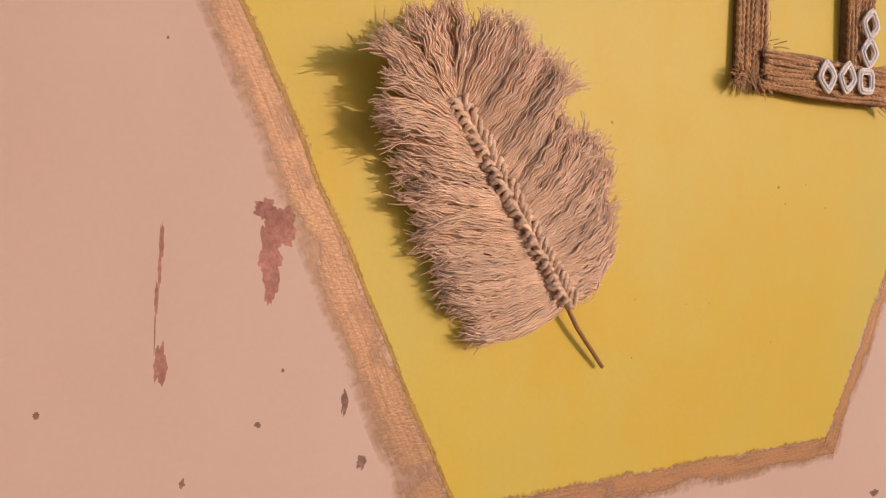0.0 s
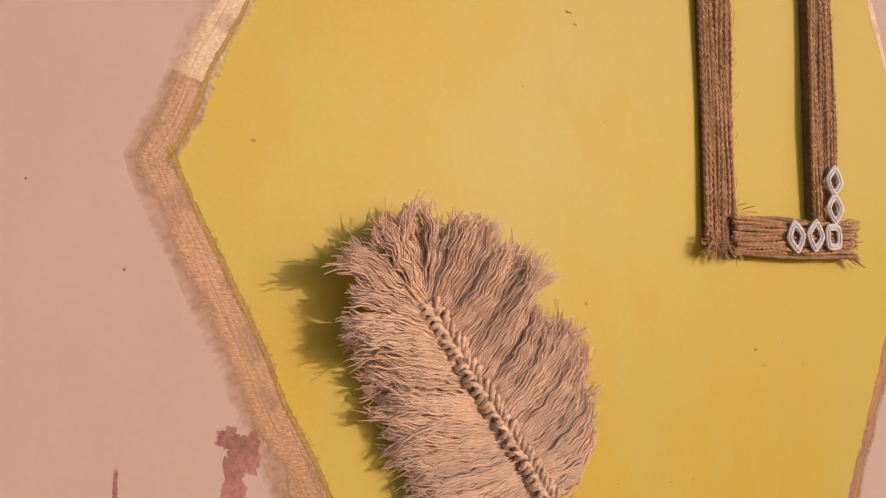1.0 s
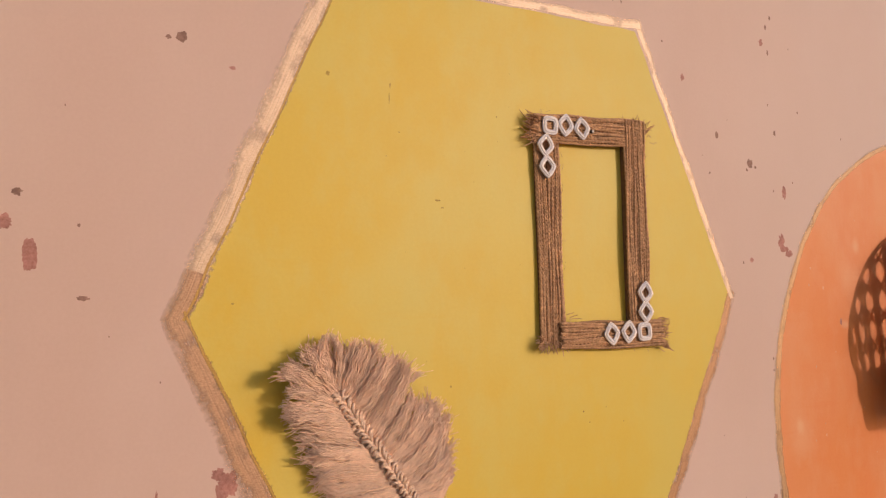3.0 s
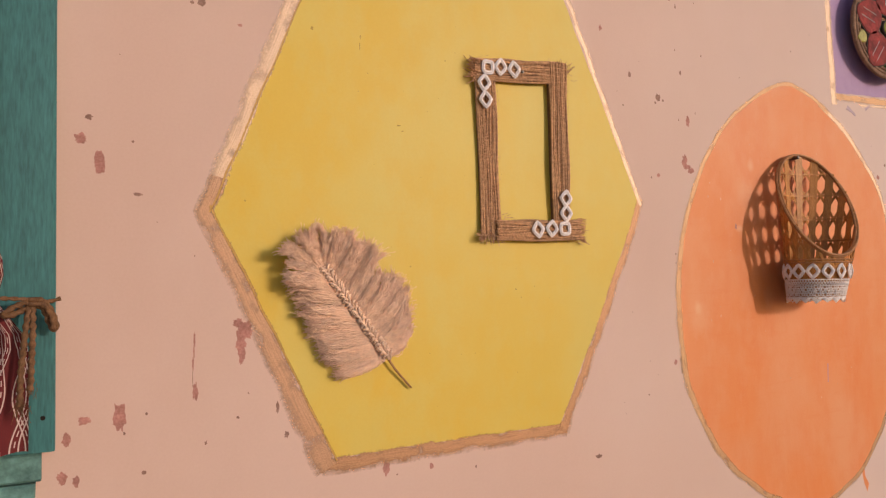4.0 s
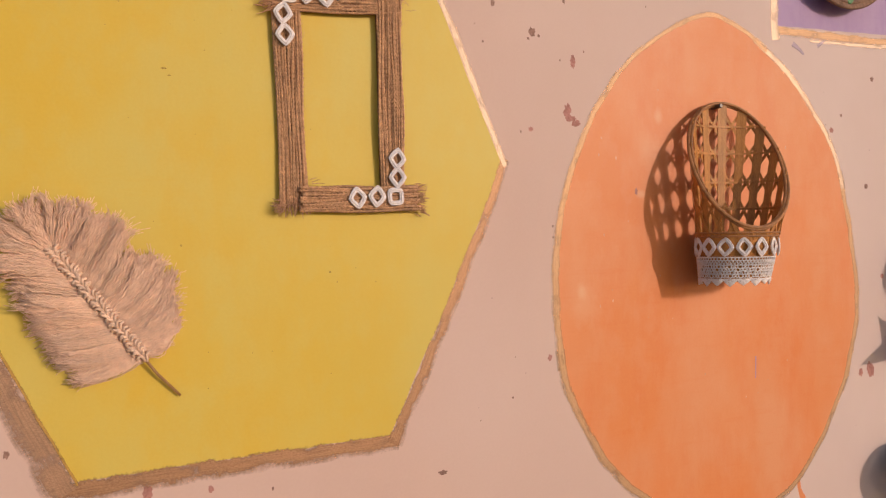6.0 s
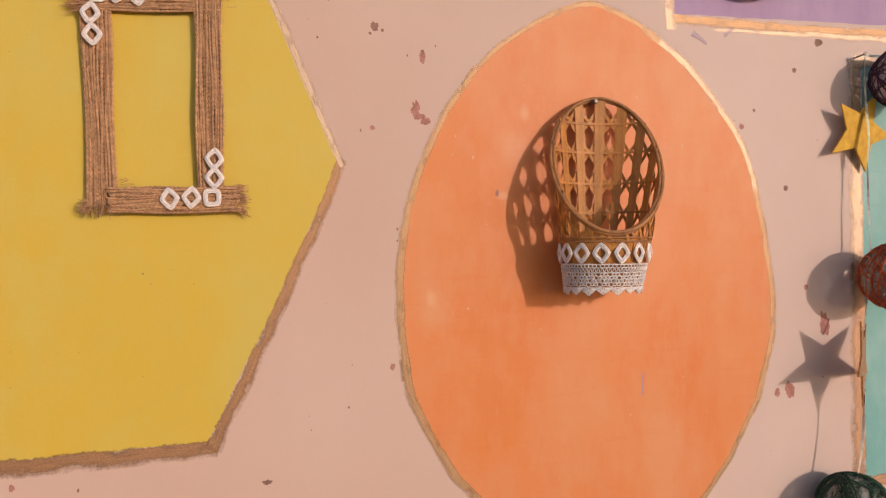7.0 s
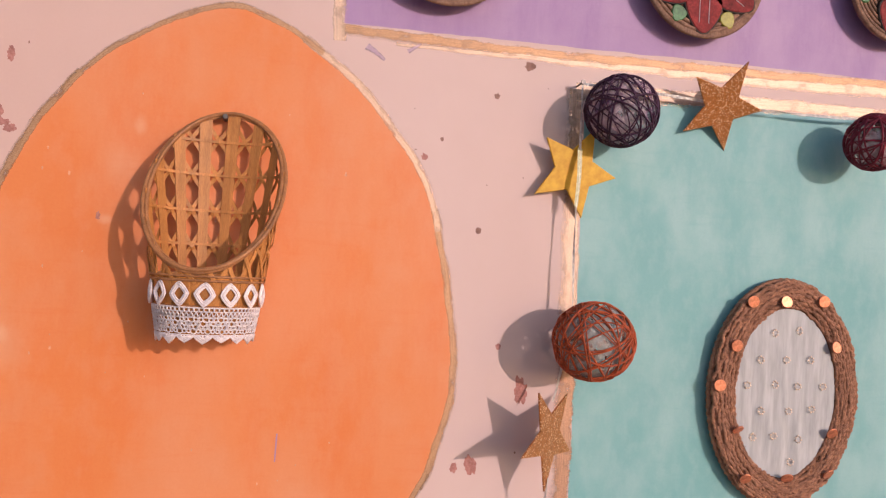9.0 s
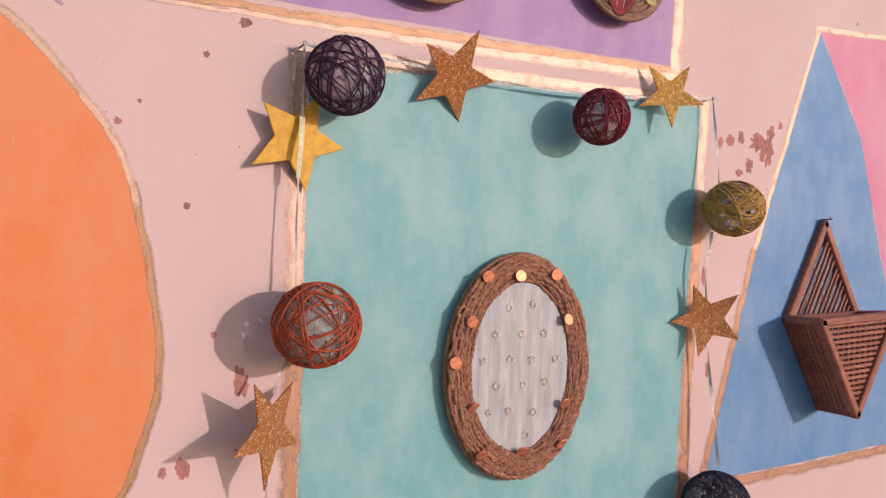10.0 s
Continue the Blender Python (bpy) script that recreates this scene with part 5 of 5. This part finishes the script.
def star(x, y, z, r, spin, yaw, mat, label, pitch=0.0, inner=0.42, bend=0.0):
    """A five-pointed foam star, spun in its plane and turned off the wall."""
    st = thing("foam_star", (x, y, z), label, "star", "stars of the garland", (pitch, 0, yaw))
    rg = random.Random(int(x * 1000))
    pts = []
    for k in range(10):
        t = radians(spin) + math.pi * k / 5
        q = r * (rg.uniform(0.95, 1.05) if k % 2 == 0 else inner * rg.uniform(0.94, 1.06))
        pts.append((q * math.cos(t), q * math.sin(t)))
    dense = []
    for k in range(10):
        a, b2 = pts[k], pts[(k + 1) % 10]
        dense += [(lerp(a[0], b2[0], j / 4), lerp(a[1], b2[1], j / 4)) for j in range(4)]
    g = Geo()
    n = len(dense)
    curl = lambda px, pz: -bend * (px * px + pz * pz) / (r * r)
    verts = [(px, 0.0013 + curl(px, pz), pz) for px, pz in dense] + [(px, -0.0009 + curl(px, pz), pz) for px, pz in dense]
    verts += [(px * 0.975, -0.0013 + curl(px, pz), pz * 0.975) for px, pz in dense]
    verts += [(px * 0.4, -0.0013 + curl(px * 0.4, pz * 0.4), pz * 0.4) for px, pz in dense] + [(0, -0.0013, 0), (0, 0.0013, 0)]
    faces = []
    for q in range(3):
        faces += [(q * n + i, q * n + (i + 1) % n, (q + 1) * n + (i + 1) % n, (q + 1) * n + i) for i in range(n)]
    faces += [(3 * n + i, 3 * n + (i + 1) % n, 4 * n) for i in range(n)] + [((i + 1) % n, i, 4 * n + 1) for i in range(n)]
    g.add(verts, faces)
    part("foam", g, mat, st)
    return st


star(1.715, -0.016, 1.716, 0.0670, -76, 6, STAR_YELLOW, "plain mustard-yellow foam star crossed by the tinsel string", 6, 0.46)
star(1.935, -0.025, 1.827, 0.0700, -70, 2, STAR_COPPER, "copper glitter foam star tilted out from the garland", 24, 0.40, 0.002)
star(2.338, -0.030, 1.852, 0.0580, 58, -24, STAR_GOLD, "small gold glitter foam star hanging on the garland", 0, 0.38, 0.002)
star(1.682, -0.052, 1.353, 0.0720, -96, 41, STAR_COPPER, "copper-gold glitter foam star turned away from the wall", 0, 0.40)
star(2.437, -0.032, 1.480, 0.0650, -102, -32, STAR_COPPER, "copper-gold glitter foam star hanging on the garland", 0, 0.42, 0.006)

# ---- oval jute mirror ----
oval = thing("oval_jute_panel", (2.068, 0, 1.412), "oval panel of sequined white voile in a wide coiled jute rim", "wall hanging")


def ell(a, b, n):
    return [(a * math.cos(2 * math.pi * k / n), b * math.sin(2 * math.pi * k / n)) for k in range(n)]


part("backing", Geo().slab(ell(0.121, 0.164, 72), -0.016, -0.0005, 0.002), CARD, oval)
rng = random.Random(41)
for k in range(10):
    q = k / 9
    a, b2 = lerp(0.0890, 0.1225, q), lerp(0.1290, 0.1655, q)
    m = int(math.pi * (a + b2) / 0.0022)
    pts = []
    for i in range(m):
        t = 2 * math.pi * i / m
        w = 1 + 0.022 * noise.noise(Vector((math.cos(t) * 4, math.sin(t) * 4, k * 1.7))) + 0.022 * noise.noise(Vector((math.cos(t) * 17, math.sin(t) * 17, k * 2.3)))
        bump_l = 0.03 * math.exp(-((t - 2.62) / 0.06) ** 2) if k == 9 else 0.0
        pts.append((a * (w + bump_l) * math.cos(t), -0.0205 - 0.003 * math.sin(q * math.pi) + 0.003 * noise.noise(Vector((math.cos(t) * 6, math.sin(t) * 6, k))), b2 * (w + bump_l) * math.sin(t)))
    part("rope_coil", twisted(Geo(), pts, 0.0038, 0.0090 * (1 if k % 2 else -1), 9, True, 0.42), JUTE_DARK, oval, smooth=True)
fz = Geo()
for k in range(3200):
    t, q = rng.uniform(0, 2 * math.pi), rng.uniform(0.0, 1.0)
    a, b2 = lerp(0.0890, 0.1225, q), lerp(0.1290, 0.1655, q)
    o = Vector((a * math.cos(t), -0.0245 + 0.004 * abs(q - 0.5), b2 * math.sin(t)))
    d = Vector((-math.sin(t) + rng.gauss(0, 0.5), -abs(rng.gauss(0.25, 0.25)), math.cos(t) + rng.gauss(0, 0.5))).normalized() * rng.choice((-1, 1)) * rng.uniform(0.003, 0.007)
    d.y = -abs(d.y)
    fz.tube([o, o + d * 0.6, o + d + Vector((0, 0.0008, 0))], 0.00032, 3)
part("fibre_fuzz", fz, JUTE_DARK, oval, "stray jute fibres", kind="stuff")
part("edge_rope", twisted(Geo(), [(0.124 * math.cos(t), -0.012, 0.167 * math.sin(t)) for t in np.linspace(0, 2 * math.pi, 380, endpoint=False)], 0.0050, 0.0105, 8, True, 0.34), JUTE_DARK, oval, smooth=True)
nr, nt_ = 14, 60
verts, faces = [(0, -0.0200, 0)], []
for i in range(1, nr + 1):
    for k in range(nt_):
        t = 2 * math.pi * k / nt_
        x, z = 0.086 * i / nr * math.cos(t), 0.126 * i / nr * math.sin(t)
        fold = 0.0013 * math.sin(x * 210 + 0.6 * math.sin(z * 30)) * max(0.15, 0.5 - z * 4) + 0.0012 * noise.noise(Vector((x * 60, z * 12, 3)))
        verts.append((x, -0.0200 + fold, z))
for k in range(nt_):
    faces.append((0, 1 + k, 1 + (k + 1) % nt_))
for i in range(nr - 1):
    for k in range(nt_):
        faces.append((1 + i * nt_ + k, 1 + (i + 1) * nt_ + k, 1 + (i + 1) * nt_ + (k + 1) % nt_, 1 + i * nt_ + (k + 1) % nt_))
g = Geo()
g.add(verts, faces)
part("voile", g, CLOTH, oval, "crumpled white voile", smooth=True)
for x, z in ((1.999, 1.546), (2.055, 1.548), (2.120, 1.551), (2.145, 1.483), (1.975, 1.481), (1.950, 1.423), (1.983, 1.359), (2.144, 1.354), (2.140, 1.293), (2.069, 1.288), (1.999, 1.288)):
    ob = part("copper_disc", Geo().disc((0, 0), 0.0088, -0.0009, 0.0009, 18, 0.0004), COPPER, oval, "round copper foil disc")
    ob.matrix_basis = pose(x - 2.068, -0.0305, z - 1.412, rng.uniform(-8, 14) + (34 if z < 1.37 else -6), 0, rng.uniform(-14, 14))
SEQ = Geo()
for k in range(7):
    t = 2 * math.pi * k / 7
    SEQ.disc((0.0052 * math.cos(t), 0.0044 * math.sin(t)), 0.0013 + 0.0004 * (k % 2), -0.0008 - 0.0002 * (k % 3), 0.0003, 7, 0.0003)
SEQ_ME = mesh_of("sequin_ring", SEQ, SEQUIN)
for row, (z, xs) in enumerate(((1.503, (2.044, 2.086)), (1.463, (2.022, 2.066, 2.108)), (1.425, (2.001, 2.048, 2.087, 2.131)), (1.386, (2.026, 2.073, 2.113)), (1.346, (2.014, 2.049, 2.092)), (1.309, (2.080,)))):
    for x in xs:
        ob = part("sequin_ring", SEQ_ME, SEQUIN, oval, "ring of clear sequins")
        ob.matrix_basis = pose(x - 2.068, -0.0222, z + rng.uniform(-0.003, 0.003) - 1.412, 0, rng.uniform(0, 90), 0)

# ---- slatted wall pocket on the blue triangle ----
pocket = thing("slatted_wall_pocket", (2.771, 0, 1.30), "dark brown slatted wooden wall pocket with a wedge-shaped open front", "planter")


def beam(name, a, b, w, mat=None):
    """A squared stick between two points."""
    a, b = Vector(a), Vector(b)
    d = (b - a).normalized()
    s = d.cross(Vector((0, -1, 0)))
    s = s.normalized() if s.length > 1e-3 else Vector((1, 0, 0))
    n = s.cross(d)
    v = []
    for p in (a, b):
        for cs, cn in ((1, 0.7), (0.7, 1), (-0.7, 1), (-1, 0.7), (-1, -0.7), (-0.7, -1), (0.7, -1), (1, -0.7)):
            v.append(p + s * w * cs + n * w * cn)
    f = [(i, (i + 1) % 8, 8 + (i + 1) % 8, 8 + i) for i in range(8)] + [tuple(range(7, -1, -1)), tuple(range(8, 16))]
    g = Geo()
    g.add(v, f)
    return part(name, g, mat or BROWN_WOOD, pocket)


KT, KL, KR, KB = Vector((0, -0.007, 0.360)), Vector((-0.096, -0.007, 0.176)), Vector((0.106, -0.007, 0.184)), Vector((0.010, -0.007, 0.004))
FL, FR, FB = Vector((-0.107, -0.085, 0.178)), Vector((0.105, -0.085, 0.190)), Vector((0, -0.085, 0.006))
W = 0.0072
for a, b2 in ((KT, KL), (KT, KR), (KL, KR), (KL, KB), (KR, KB), (FL, FR), (FL, FB), (FR, FB), (KL, FL), (KR, FR), (KB, FB)):
    e = (b2 - a).normalized() * 0.004
    beam("rail", a - e, b2 + e, W)
d = (KT - KL)
for k in range(1, 14):
    q = lerp(KL, KR, k / 14 + rng.uniform(-0.012, 0.012))
    hit_t = 1 - k / 14
    beam("slat", q, q + d * hit_t + Vector((rng.uniform(-0.004, 0.004), 0, 0)), 0.0026)
for q in (0.35, 0.62):
    beam("cross_slat", lerp(KL, KT, q), lerp(KL, KR, q), 0.0012)


def lattice(a, b, c, rows, cols, cut=1.0):
    """Slats and thin cross slats in the triangle a, b, c: rows run along a-b towards c."""
    for k in range(1, rows):
        t = k / rows
        beam("slat", lerp(a, c, t), lerp(b, c, t), 0.0031)
    for k in range(1, cols):
        t = k / cols
        base = lerp(a, b, t)
        reach = 1 - abs(2 * t - 1)
        mid = lerp(a, b, 0.5)
        beam("cross_slat", base, base + (c - mid) * reach, 0.0017)


lattice(FL + Vector((0, 0.002, 0)), FR + Vector((0, 0.002, 0)), FB + Vector((0, 0.002, 0)), 18, 13)


def side_lattice(a0, a1, b0, b1, rows, cols):
    for k in range(1, rows):
        t = k / rows
        beam("slat", lerp(a0, b0, t), lerp(a1, b1, t), 0.0040)
    for k in range(1, cols):
        t = k / cols
        beam("cross_slat", lerp(a0, a1, t), lerp(b0, b1, t), 0.0046)


side_lattice(KL, FL, KB, FB, 17, 7)
side_lattice(KR, FR, KB, FB, 17, 7)

# small paint strays on the wall
strays = tagged(part("stray_paint", Geo().slab([(1.414, 1.150), (1.419, 1.150), (1.424, 1.115), (1.434, 1.100), (1.428, 1.085), (1.421, 1.100), (1.416, 1.118)][::-1], -0.0001, -0.00002), ORANGE), "drip of orange paint below the egg shape", "paint drip", kind="structure")
tagged(part("stray_paint", Geo().slab([(1.3275, 1.345), (1.3295, 1.345), (1.3283, 1.309), (1.3268, 1.309)], -0.00018, -0.00012), PURPLE), "thin violet brush mark on the orange shape", "paint mark", kind="structure")
